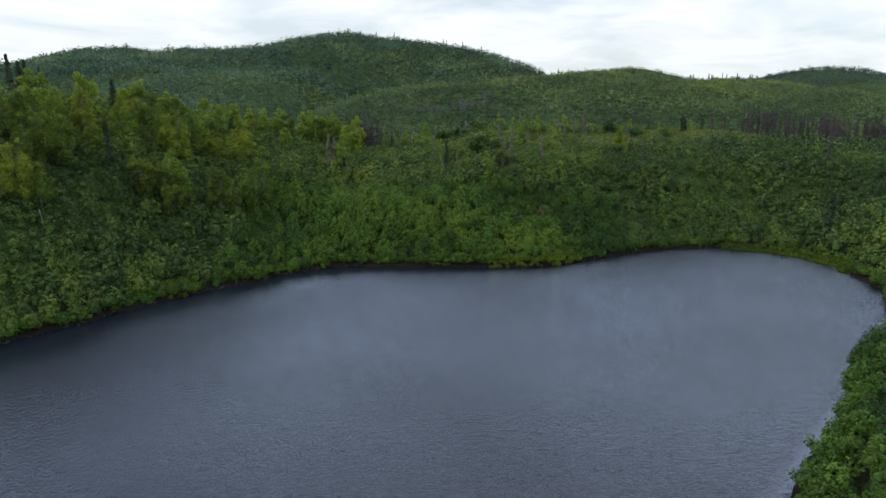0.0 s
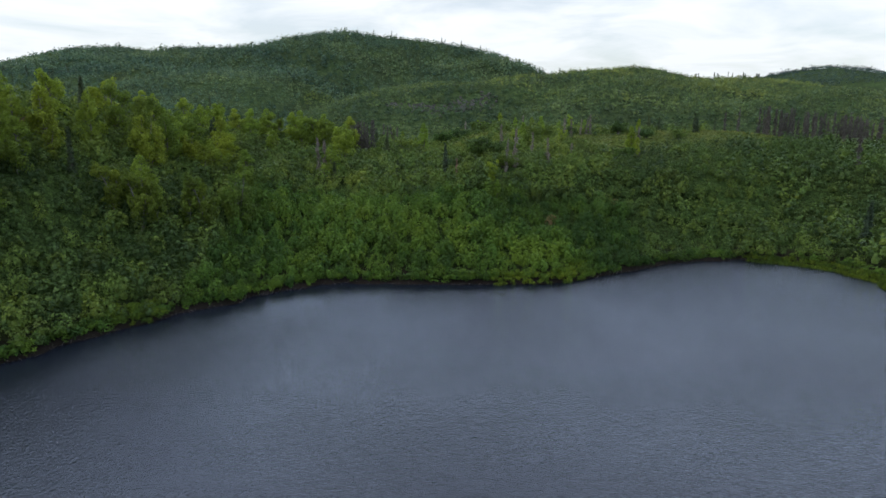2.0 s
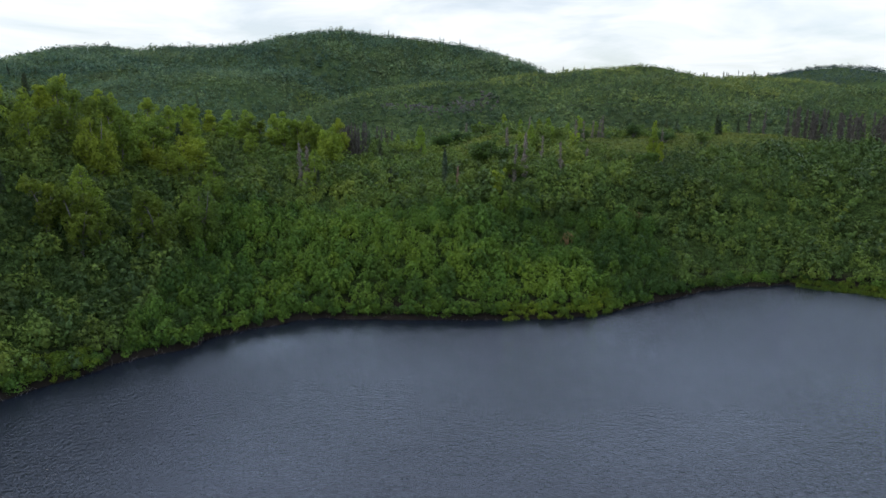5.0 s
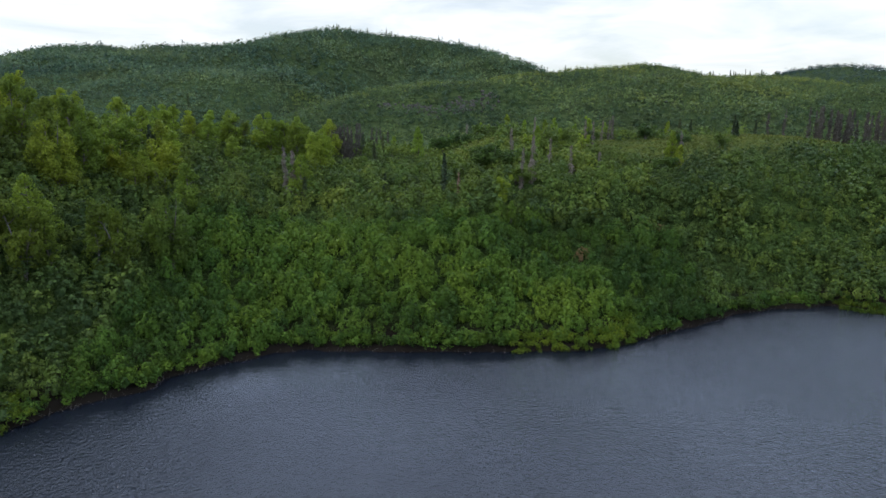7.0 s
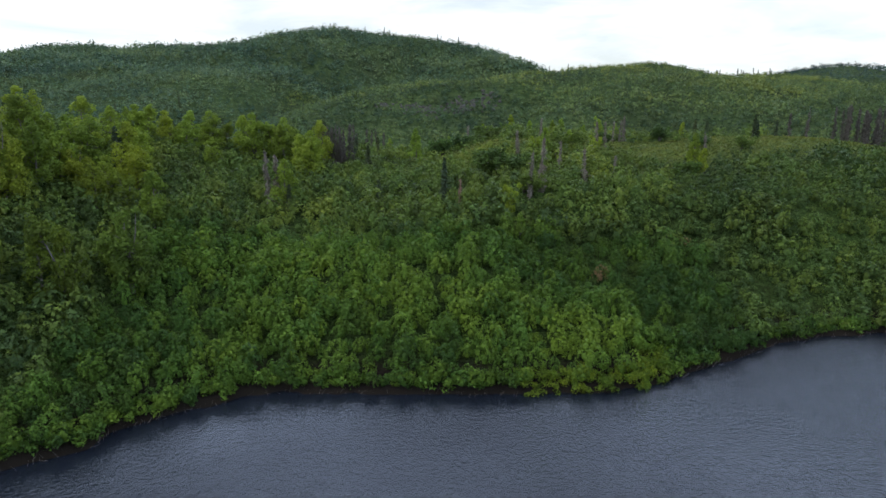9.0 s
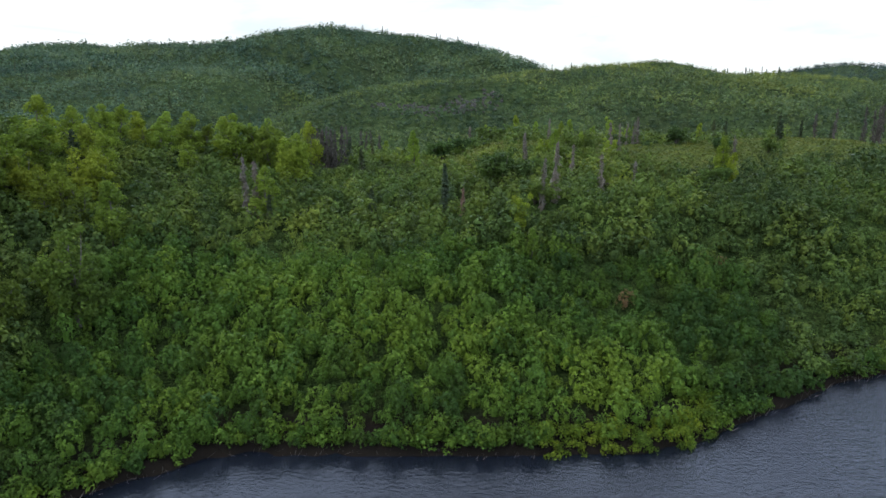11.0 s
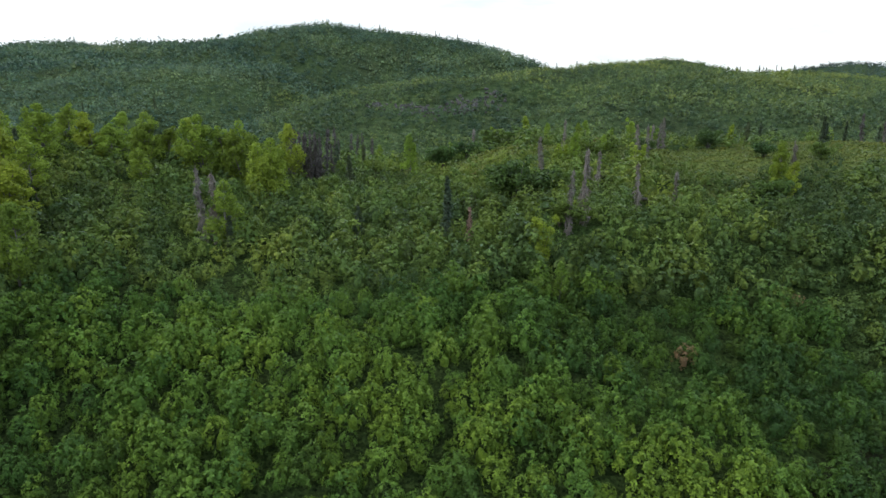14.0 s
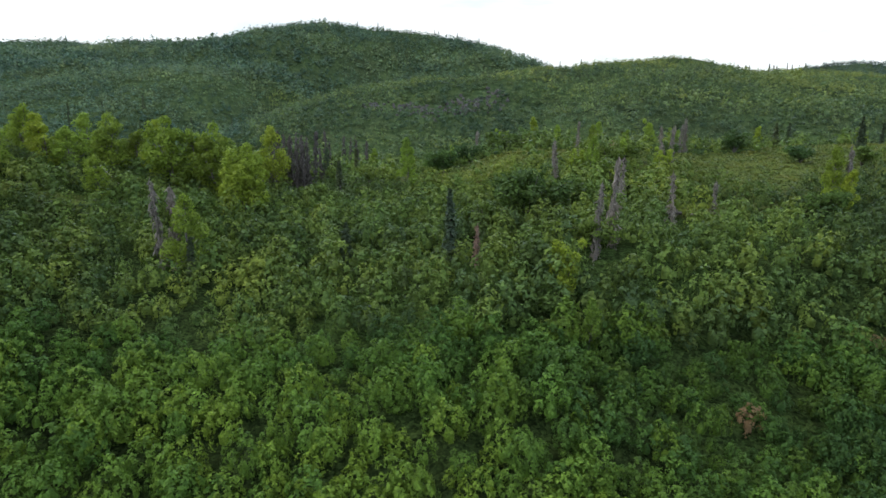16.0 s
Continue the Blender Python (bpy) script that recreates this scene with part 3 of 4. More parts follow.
# ---------------------------------------------------------------- where the trees stand
# birches on the west slope: x, y, height
SLOPE_BIRCHES = [(-17.2, 103.8, 5.8), (-28.4, 80.6, 8.2), (-30.2, 80.1, 5.2), (-25.9, 85.2, 7.5), (-27.8, 94.4, 5.6), (-31.3, 96.2, 4.1), (-35, 79.8, 6.9), (-34.1, 76.2, 7.5),
                 (-38.8, 90, 4.8), (-36.4, 98, 4.5), (-33.9, 98, 4.4), (-38.1, 96, 4.0), (-33.5, 95, 4.6), (-45.5, 95, 8.5), (-40.9, 92, 8.2), (-38.7, 90, 8.0),
                 (-41, 97, 7.6), (-39.8, 98, 7.4), (-38.4, 94, 7.0), (-37.5, 77.2, 5.9), (-33.2, 78.2, 5.2), (-45.3, 64.6, 7.1), (-43.8, 65.8, 5.3),
                 (-47.2, 82, 8.2), (-49.3, 80, 6.9), (-49.2, 76, 7.6), (-48.9, 72, 7.5), (-47, 70, 6.8), (-45.7, 74, 6.2), (-46, 80, 4.6), (-45.3, 88, 7.6)]
CREST_BIRCHES = [(-41.2, 108, 6.7), (-37.7, 102, 6.6), (-40.4, 112, 5.6), (-38.5, 98, 6.2), (-39.6, 118, 5.8), (-34.4, 104, 6.6), (-32.3, 101, 5.4), (-34.8, 108, 5.3),
                 (-43.2, 128, 5.2), (-37.3, 122, 5.5), (-36.4, 128, 5.4), (-32.3, 124, 6.3), (-34.8, 122, 4.8), (-32, 128, 4.7), (-25.7, 123, 7.4), (-28.2, 125, 6.5),
                 (-24, 124, 6.9), (-21.4, 122, 6.6), (-19.2, 121, 7.0), (-16.8, 118, 6.6), (-17.9, 130, 6.8), (-17.3, 117, 6.0), (-29.7, 116.4, 3.8),
                 (-52, 92, 6.8), (-55, 84, 6.6), (-53, 75, 6.4), (-51.5, 66, 6.0), (-56, 70, 6.5), (-50, 100, 6.2), (-46, 104, 6.0)]
BENCH_BIRCHES = [(-3.5, 130.7, 6.0), (13.5, 150, 4.6), (29.5, 149, 4.4), (32.0, 112.6, 6.0), (32.6, 111.6, 4.2), (7.3, 98.9, 4.0), (7.9, 94.6, 3.5), (15.1, 124.6, 4.3), (13.7, 125.7, 2.9),
                 (-5, 150, 3.6), (2, 152, 3.4), (9, 153, 3.8), (17, 151, 3.6), (23, 152, 4.0), (27, 153, 3.2), (-9, 149, 3.6), (20, 130, 3.2), (23, 127, 3.0), (19, 140, 3.4), (45, 150, 3.2), (33, 151, 3.4)]
WILLOWS = [(7.2, 112.4, 5.0), (0.6, 142.4, 3.8), (8.2, 149, 3.4), (38.4, 142.7, 3.2), (41.3, 132.8, 2.5), (-20.6, 112, 3.8), (6.9, 97.8, 2.6),
           (4, 146, 3.0), (12, 147, 3.0), (-8, 133, 2.8), (-11, 124, 2.6), (10.5, 114, 3.2), (3.5, 112, 2.8), (16.5, 121.5, 3.0), (9.4, 103.2, 2.8), (20.5, 131, 2.8), (17.8, 128, 3.0), (31.0, 111.4, 3.0), (47, 131, 2.6), (26.5, 134, 2.4)]
# dead spruces
BENCH_SNAGS = [(10.0, 101.6, 5.3), (11.4, 103.0, 6.2), (17.3, 108.6, 4.4), (21.8, 111.2, 3.3), (33.3, 113.0, 6.0), (11.0, 122.0, 4.3), (-19.3, 104.0, 6.6), (-18.5, 104.6, 6.0),
               (15.9, 116.5, 4.2), (17, 138.8, 3.9), (30.1, 142.3, 3.8), (32.8, 145.2, 4.7), (32, 144.5, 3.9), (24.4, 130.5, 4.4), (25.6, 131.2, 4.2), (5.4, 150, 4.2)]
RUSTY_SNAGS = [(2.3, 104.2, 3.0)]
SNAG_STAND = [(-18.7, 132.2, 5.9), (-18.1, 132.9, 6.4), (-17.4, 132.4, 6.0), (-16.7, 133.1, 5.9), (-16.1, 132.5, 5.1), (-15.6, 133.4, 5.7), (-15, 134.3, 5.6),
              (-14.4, 135, 6.2), (-14.8, 146.1, 6.1), (-13.4, 151, 5.2), (-11.5, 152, 5.4), (-10.6, 153, 4.9), (-14.4, 146, 4.4), (-14.2, 137.6, 4.0), (-12.6, 151.5, 5.0),
              (-18.4, 133.6, 5.6), (-17.8, 134.2, 5.9), (-17.1, 133.9, 5.4), (-16.4, 134.4, 6.1), (-15.3, 132.6, 4.8), (-14.9, 133.4, 5.3), (-18.9, 133.2, 4.9), (-15.9, 135.2, 5.7)]
SNAG_ROW = [(66.5, 106, 5.6), (69.6, 141.7, 4.4), (70.8, 140.2, 4.7), (71.6, 138.7, 4.3), (73.3, 138.9, 4.8), (75.7, 139.7, 4.0), (74.5, 134.3, 4.5), (72.4, 128.2, 4.9), (76.3, 132.4, 4.4),
            (77.6, 130.4, 5.4), (78.4, 128.7, 5.0), (81.1, 131.1, 5.5), (82.2, 130.5, 5.1), (84.5, 131.7, 4.9), (88.8, 135.5, 4.0), (90.6, 135.5, 4.4), (91.8, 134.6, 4.6),
            (93.3, 134.2, 5.2), (93.9, 133.1, 5.5), (66, 146, 4.2), (64, 148, 3.6)]
row_rng = np.random.default_rng(5)
SNAG_ROW += [(float(a), float(138 - 0.25 * (a - 80) + row_rng.normal() * 2.5), float(row_rng.uniform(3.4, 5.4))) for a in np.concatenate([row_rng.uniform(69, 78, 18), row_rng.uniform(79, 98, 38)])]
SPRUCES = [(53.9, 83.8, 6.4), (0.6, 106.8, 5.3), (-14, 139, 3.8), (-10, 138, 3.7), (-10.6, 128.2, 3.9), (-16.6, 102.6, 3.2), (-7.3, 108.8, 2.9), (55.1, 143.6, 4.1), (56, 144.4, 3.0), (-42.6, 78.6, 5.7),
           (-34.8, 103.2, 6.2), (-37.4, 110.6, 4.9), (-52.3, 99.3, 5.6), (-64.9, 95, 7.2), (-65.1, 97, 6.3), (-65.3, 99, 6.7), (47, 149, 3.4), (50, 151, 3.4), (77.3, 133.6, 4.6),
           (62, 149, 3.2), (68, 150, 3.4)]
FEET = np.array([p[:2] for p in BENCH_SNAGS + RUSTY_SNAGS + SNAG_STAND + SNAG_ROW + SPRUCES])
CLEAR = np.array([1.15] * len(BENCH_SNAGS) + [0.6] * (len(FEET) - len(BENCH_SNAGS)))      # how far the thicket keeps from each foot

# ---------------------------------------------------------------- thickets
r1 = np.random.default_rng(11)
NEAR_SHRUBS = [shrub(r1, 25, 20, 0.108, 1.3, 1.65, 0.6) for _ in range(8)]
MID_SHRUBS = [shrub(r1, 14, 10, 0.18, 1.3, 1.65, 0.75) for _ in range(8)]
BENCH_SHRUBS = [shrub(r1, 9, 6, 0.29, 1.5, 1.6) for _ in range(8)]
KNOLL_SHRUBS = [shrub(r1, 5, 5, 0.5, 2.4, 2.0) for _ in range(8)]
FAR_SHRUBS = [shrub(r1, 5, 4, 0.7, 3.2, 2.2) for _ in range(8)]
FRINGE = [puffs(r1, r1.uniform(-0.5, 0.5, (5, 3)) * (1, 1, 0.7) + (0, 0, 0.55), r1.uniform(0.3, 0.45, 5), 26, 0.2, 0.25, 1.0) for _ in range(5)]


def thicket(name, templates, x, y, size, mat, label, category, r):
    v, plants = scatter(templates, x, y, ground(x, y) - 0.1, size, r)
    return tagged(new(name, faces(name, v, mat, plants)), label, category, kind="stuff")


def alders(x, y, r):
    d = inland(x, y)
    keep = (d > 0.3) & (r.uniform(0, 1, len(x)) > meadow(x, y) * 1.2) & (sedge_here(x, y, d) < 0.5 + 0.5 * (r.uniform(0, 1, len(x)) < 0.4))
    x, y, d = x[keep], y[keep], d[keep]
    room = np.min(np.hypot(x[:, None] - FEET[None, :, 0], (y[:, None] - FEET[None, :, 1] + 0.7) * 0.7) - CLEAR[None], 1) > 0.0
    x, y, d = x[room], y[room], d[room]
    size = (0.85 + 0.15 * smooth(0.0, 4, d)) * (1 + 0.25 * ripple(x, y, 7, 51)) * r.uniform(0.6, 1.42, len(x))
    return x, y, size


def sedge_here(x, y, d):
    """1 where bright sedge and herbs grow at the water's edge."""
    east = smooth(39.5, 42, x) * smooth(70, 76, y) * (1 - smooth(0.5, 1.2, d)) * (d > -1.2)
    west = np.exp(-((x + 29.5) / 2.6) ** 2 - ((y - 63.6) / 2.2) ** 2) * (d < 2.4) * (d > -0.2)
    middle = np.exp(-((x - 11.5) / 5.8) ** 2) * (y > 70) * (y < 90) * (d < 2.4 + 0.9 * ripple(x, y, 3, 43)) * (d > -0.2)
    return np.maximum(np.maximum(east, west), middle)


def reach(x, y):
    """How near the flight comes to a place while it still lies ahead of it."""
    return np.maximum(np.maximum(np.hypot(np.maximum(y - 61.6, 0), 15), np.abs(x) * 1.4), 28)


SHORE_EAST = (14, 56, 20, 66)


def by_east_shore(x, y):
    x0, x1, y0, y1 = SHORE_EAST
    return (x > x0) & (x < x1) & (y > y0) & (y < y1) & (inland(x, y) < 14)


x, y = spots(-34, 34, 60, 106, 1.04, r1)
pick = reach(x, y) < 37
ex, ey = spots(14, 56, 20, 66, 0.98, r1)
front = by_east_shore(ex, ey) & (inland(ex, ey) < 5) & (inland(ex, ey) > 0.45)
x, y, size = alders(np.concatenate([x[pick], ex[front]]), np.concatenate([y[pick], ey[front]]), r1)
thicket("alder_thicket", NEAR_SHRUBS, x, y, size, ALDER, "dense green alder thicket on the slope above the lake", "shrubs", r1)

x, y = spots(-54, 58, 20, 132, 1.12, r1)
far_off = reach(x, y)
pick = ((far_off >= 37) & (far_off < 70) & (y > 44) & ~by_east_shore(x, y)) | (by_east_shore(x, y) & (inland(x, y) >= 5))
x, y, size = alders(x[pick], y[pick], r1)
thicket("alder_thicket", MID_SHRUBS, x, y, size, BENCH_ALDER, "green alder thicket on the banks and slope", "shrubs", r1)

x, y = spots(-50, 56, 20, 92, 0.62, r1)
d = inland(x, y)
pick = (d > 0.2) & (d < 1.5) & (sedge_here(x, y, d) < 0.4) & ((x > 14) | (y > 44)) & ((y > 66) | (x < 14) | (d > 0.3))
x, y = x[pick], y[pick]
thicket("shore_bushes", FRINGE, x, y, r1.uniform(0.6, 1.05, len(x)), ALDER, "alder bushes leaning over the water's edge", "shrubs", r1)

x, y = spots(-120, 124, 14, 192, 1.58, r1)
pick = (reach(x, y) >= 70) & ~by_east_shore(x, y) & (np.abs(x) < 0.80 * y + 10)
x, y, size = alders(x[pick], y[pick], r1)
thicket("alder_scrub", BENCH_SHRUBS, x, y, size, BENCH_ALDER, "green alder and willow scrub on the bench above the lake", "shrubs", r1)

x, y = spots(-120, 124, -120, 60, 5.5, r1)
pick = (inland(x, y) > 0.3) & ~by_east_shore(x, y) & ((np.abs(x) >= 0.80 * y + 10) | (y < 14))
x, y = x[pick], y[pick]
thicket("alder_scrub", KNOLL_SHRUBS, x, y, r1.uniform(1.1, 1.7, len(x)), BENCH_ALDER, "green alder scrub on the near shores of the lake", "shrubs", r1)

OUTCROP = ((-17, 243), (-8, 238), (-3, 234), (4, 238), (10, 240), (16, 246))


def bare(x, y):
    """1 on the broken rock face of the knoll."""
    return np.clip(sum(np.exp(-((x - px) / 5.5) ** 2 - ((y - py) / 5.0) ** 2) for px, py in OUTCROP), 0, 1)


x, y = spots(-300, 300, 186, 345, 2.6, r1)
tall = 1 + 0.45 * ripple(x, y, 16, 52) + 0.2 * ripple(x, y, 6, 54)
pick = (np.abs(x) < 0.80 * y + 12) & (r1.uniform(0, 1, len(x)) > 0.7 * bare(x, y)) & (tall > 0.15) & ((y < 312) | (x < 0))
size = (0.5 + 0.5 * tall) * r1.uniform(0.7, 1.15, len(x)) * (1 - 0.5 * smooth(258, 288, y) * smooth(-40, 10, x))
west = x < -48 + 14 * ripple(x, y, 30, 57) - 0.12 * (y - 186)
thicket("hill_scrub", KNOLL_SHRUBS, x[pick & ~west], y[pick & ~west], size[pick & ~west], HILL_SCRUB, "green alder scrub covering the knoll behind the lake", "shrubs", r1)
thicket("hill_scrub", KNOLL_SHRUBS, x[pick & west], y[pick & west], size[pick & west], FAR_SCRUB_HAZED, "alder scrub on the foot of the big hill, blued for haze", "shrubs", r1)

x, y = spots(-430, 200, 345, 492, 3.1, r1)
tall = 1 + 0.55 * ripple(x, y, 22, 53) + 0.3 * ripple(x, y, 9, 55)
pick = (x < 120) & (np.abs(x) < 0.80 * y + 12) & (tall > 0.2)
size = (0.5 + 0.5 * tall) * r1.uniform(0.75, 1.4, len(x)) * (1 - 0.45 * smooth(455, 478, y))
thicket("hill_scrub", FAR_SHRUBS, x[pick], y[pick], size[pick], FAR_SCRUB_HAZED, "alder scrub on the big rounded hill, blued for haze", "shrubs", r1)

x, y = spots(230, 620, 600, 735, 5.0, r1)
size = 1.25 * r1.uniform(0.6, 1.2, len(x)) * (1 + 0.3 * ripple(x, y, 40, 56))
thicket("hill_scrub", FAR_SHRUBS, x, y, size, DARK_SCRUB_HAZED, "dark scrub and spruce on the distant eastern hill, blued for haze", "shrubs", r1)


x, y = spots(-34, 190, 256, 318, 2.0, r1)
pick = r1.uniform(0, 1, len(x)) < 0.85 * smooth(256, 284, y) * (0.6 + 0.7 * ripple(x, y, 12, 58))
thicket("heath", KNOLL_SHRUBS, x[pick], y[pick], r1.uniform(0.3, 0.6, len(x))[pick] + 0.12, HEATH, "pale low heath on the top of the knoll", "shrubs", r1)

# bare roots and dead stems along the bank
x, y = spots(-50, 56, 24, 92, 0.33, r1)
d = inland(x, y)
pick = (d > -0.25) & (d < 0.3) & (sedge_here(x, y, d) < 0.3) & ((x > 14) | (y > 44))
x, y = x[pick], y[pick]
foot = np.stack([x, y, np.full(len(x), -0.05)], 1)
tip = foot + r1.normal(size=foot.shape) * (0.26, 0.26, 0.1) + (0, 0, 0.3)
side = unit(np.cross(tip - foot, r1.normal(size=foot.shape))) * 0.015
tagged(new("bank_roots", faces("bank_roots", np.stack([foot - side, foot + side, tip + side * 0.4, tip - side * 0.4], 1), STEMS)),
       "grey-brown bare roots and dead stems on the bank", "roots", kind="stuff")

# ---------------------------------------------------------------- sedge and dwarf birch
def blades(r, count, tall, spread_by):
    """A tuft of grass: narrow bent blades."""
    foot = r.normal(size=(count, 3)) * (spread_by, spread_by, 0)
    lean = r.normal(size=(count, 3)) * (0.35, 0.35, 0)
    side = unit(np.cross(lean + (0, 0, 1), r.normal(size=(count, 3)))) * 0.045
    h = tall * r.uniform(0.6, 1.2, (count, 1))
    top = foot + (lean + (0, 0, 1)) * h
    return np.stack([foot - side, foot + side, top + side * 0.4, top - side * 0.4], 1)


r2 = np.random.default_rng(23)
TUFTS = [blades(r2, 26, 0.42, 0.16) for _ in range(5)]
HERBS = [puffs(r2, r2.uniform(-0.3, 0.3, (3, 3)) * (1, 1, 0.3) + (0, 0, 0.3), (0.3, 0.25, 0.28), 40, 0.11, 0.6, 1.0) for _ in range(4)]
MATS = [puffs(r2, r2.uniform(-0.7, 0.7, (6, 3)) * (1, 1, 0.1) + (0, 0, 0.04), r2.uniform(0.25, 0.4, 6), 5, 0.22, 1.5, 0.3) for _ in range(5)]

x, y = spots(38, 56, 68, 92, 0.42, r2)
d = inland(x, y)
pick = (sedge_here(x, y, d) > 0.45) & (d > -0.9)
x, y = x[pick], y[pick]
v, plants = scatter(TUFTS, x, y, np.maximum(ground(x, y), -0.1), np.ones(len(x)), r2)
tagged(new("sedge", faces("sedge", v, SEDGE, plants)), "bright green sedge fringe along the lake shore", "grass", kind="stuff")

x, y = spots(-34, 20, 60, 83, 0.5, r2)
d = inland(x, y)
pick = sedge_here(x, y, d) > 0.35
x, y = x[pick], y[pick]
v, plants = scatter(HERBS, x, y, ground(x, y), r2.uniform(0.8, 1.4, len(x)), r2)
tagged(new("shore_herbs", faces("shore_herbs", v, HERB, plants)), "yellow-green leafy herbs at the water's edge", "plants", kind="stuff")

x, y = spots(-60, 110, 112, 168, 0.95, r2)
pick = meadow(x, y) > 0.35
x, y = x[pick], y[pick]
v, plants = scatter(MATS, x, y, ground(x, y), r2.uniform(0.7, 1.4, len(x)), r2)
tagged(new("tundra_mat", faces("tundra_mat", v, TUNDRA, plants)), "low olive dwarf birch and moss on open bench", "plants", kind="stuff")


# ---------------------------------------------------------------- trees
def part(name, me, parent, label=""):
    ob = new(name, me)
    ob.parent = parent
    return tagged(ob, label)


def tube(path, radii, sides=6):
    """Quads round a bent, tapered stem."""
    path, radii = np.asarray(path, float), np.asarray(radii, float)
    way = unit(np.gradient(path, axis=0))
    u = unit(np.cross(way, (0.31, 0.95, 0.05)))
    w = np.cross(way, u)
    a = np.linspace(0, 2 * math.pi, sides, endpoint=False)
    rings = path[:, None] + (np.cos(a)[None, :, None] * u[:, None] + np.sin(a)[None, :, None] * w[:, None]) * radii[:, None, None]
    nxt = np.roll(rings, -1, 1)
    return np.stack([rings[:-1], nxt[:-1], nxt[1:], rings[1:]], 2).reshape(-1, 4, 3)


def welded(name, v, mat):
    me = faces(name, v, mat)
    bm = bmesh.new()
    bm.from_mesh(me)
    bmesh.ops.remove_doubles(bm, verts=bm.verts, dist=0.0005)
    for f in bm.faces:
        f.smooth = True
    bm.to_mesh(me)
    bm.free()
    return me


def birch(r, stems=1, lush=1.0, slim=1.0, leaf=None, label="young green birch tree with a ragged crown"):
    """A small birch six metres high: bent trunk, rising limbs and a ragged crown."""
    tree = tagged(new("birch_tree"), label, "tree")
    trunk, limbs, centres, radii = [], [], [], []
    for s in range(stems):
        lean = r.normal(size=2) * (0.12 + 0.25 * (stems > 1))
        h = np.linspace(0, 1, 9)
        top = 5.6 * (1 if s == 0 else r.uniform(0.7, 0.95))
        path = np.stack([lean[0] * h ** 1.4 * 2.2 + 0.10 * np.sin(h * 7 + s), lean[1] * h ** 1.4 * 2.2 + 0.10 * np.cos(h * 6), h * top - 0.15], 1)
        trunk.append(tube(path, 0.085 * (1.05 - h) + 0.008))
        for _ in range(int(26 * lush / stems ** 0.5)):
            k = r.uniform(0.08, 0.97)
            foot = np.array([np.interp(k, h, path[:, c]) for c in range(3)])
            a = r.uniform(0, 2 * math.pi)
            reach = slim * (0.25 + 1.15 * math.sin(math.pi * min(1, k * 0.9 + 0.18)) ** 0.8) * r.uniform(0.6, 1.15)
            tip = foot + (math.cos(a) * reach, math.sin(a) * reach, reach * r.uniform(0.35, 0.9))
            bend = (foot + tip) / 2 - (0, 0, 0.12 * reach)
            limbs.append(tube([foot, bend, tip], [0.03, 0.02, 0.008], 4))
            centres.append(foot + (tip - foot) * r.uniform(0.55, 0.95) + r.normal(size=3) * 0.1)
            radii.append(r.uniform(0.42, 0.72) * (0.75 + 0.25 * slim) * (1.1 - 0.35 * k))
        centres.append(path[-1] + (0, 0, 0.05))
        radii.append(0.32)
    part("trunk", welded("birch_trunk", np.concatenate(trunk), BARK), tree, "pale grey birch bark")
    tagged(part("limb", welded("birch_limb", np.concatenate(limbs), BARK), tree), kind="stuff")
    part("crown", faces("birch_crown", sprays(r, centres, radii, 430, 0.18), leaf or BIRCH), tree, "yellow-green birch leaves")
    return tree


def willow(r):
    """A broad bush three metres high on several stems."""
    bush = tagged(new("willow_bush"), "broad dark green willow bush", "bush")
    stems, centres, radii = [], [], []
    for _ in range(12):
        a, reach = r.uniform(0, 2 * math.pi), r.uniform(0.3, 1.5)
        tip = np.array((math.cos(a) * reach, math.sin(a) * reach, r.uniform(1.6, 2.7) - 0.45 * reach))
        stems.append(tube([(0, 0, -0.1), tip * (0.35, 0.35, 0.55), tip], [0.045, 0.03, 0.008], 5))
        for q in (0.6, 0.8, 1.0):
            centres.append(tip * q + r.normal(size=3) * 0.18)
            radii.append(r.uniform(0.3, 0.5))
    tagged(part("stem", welded("willow_stem", np.concatenate(stems), STEMS), bush), kind="stuff")
    part("foliage", faces("willow_foliage", sprays(r, centres, radii, 420, 0.17), WILLOW), bush)
    return bush


def ribbons(foot, tip, width, r):
    """Thin bent twigs from foot to tip."""
    side = unit(np.cross(tip - foot, r.normal(size=foot.shape))) * width
    return np.stack([foot - side, foot + side, tip + side * 0.3, tip - side * 0.3], 1)


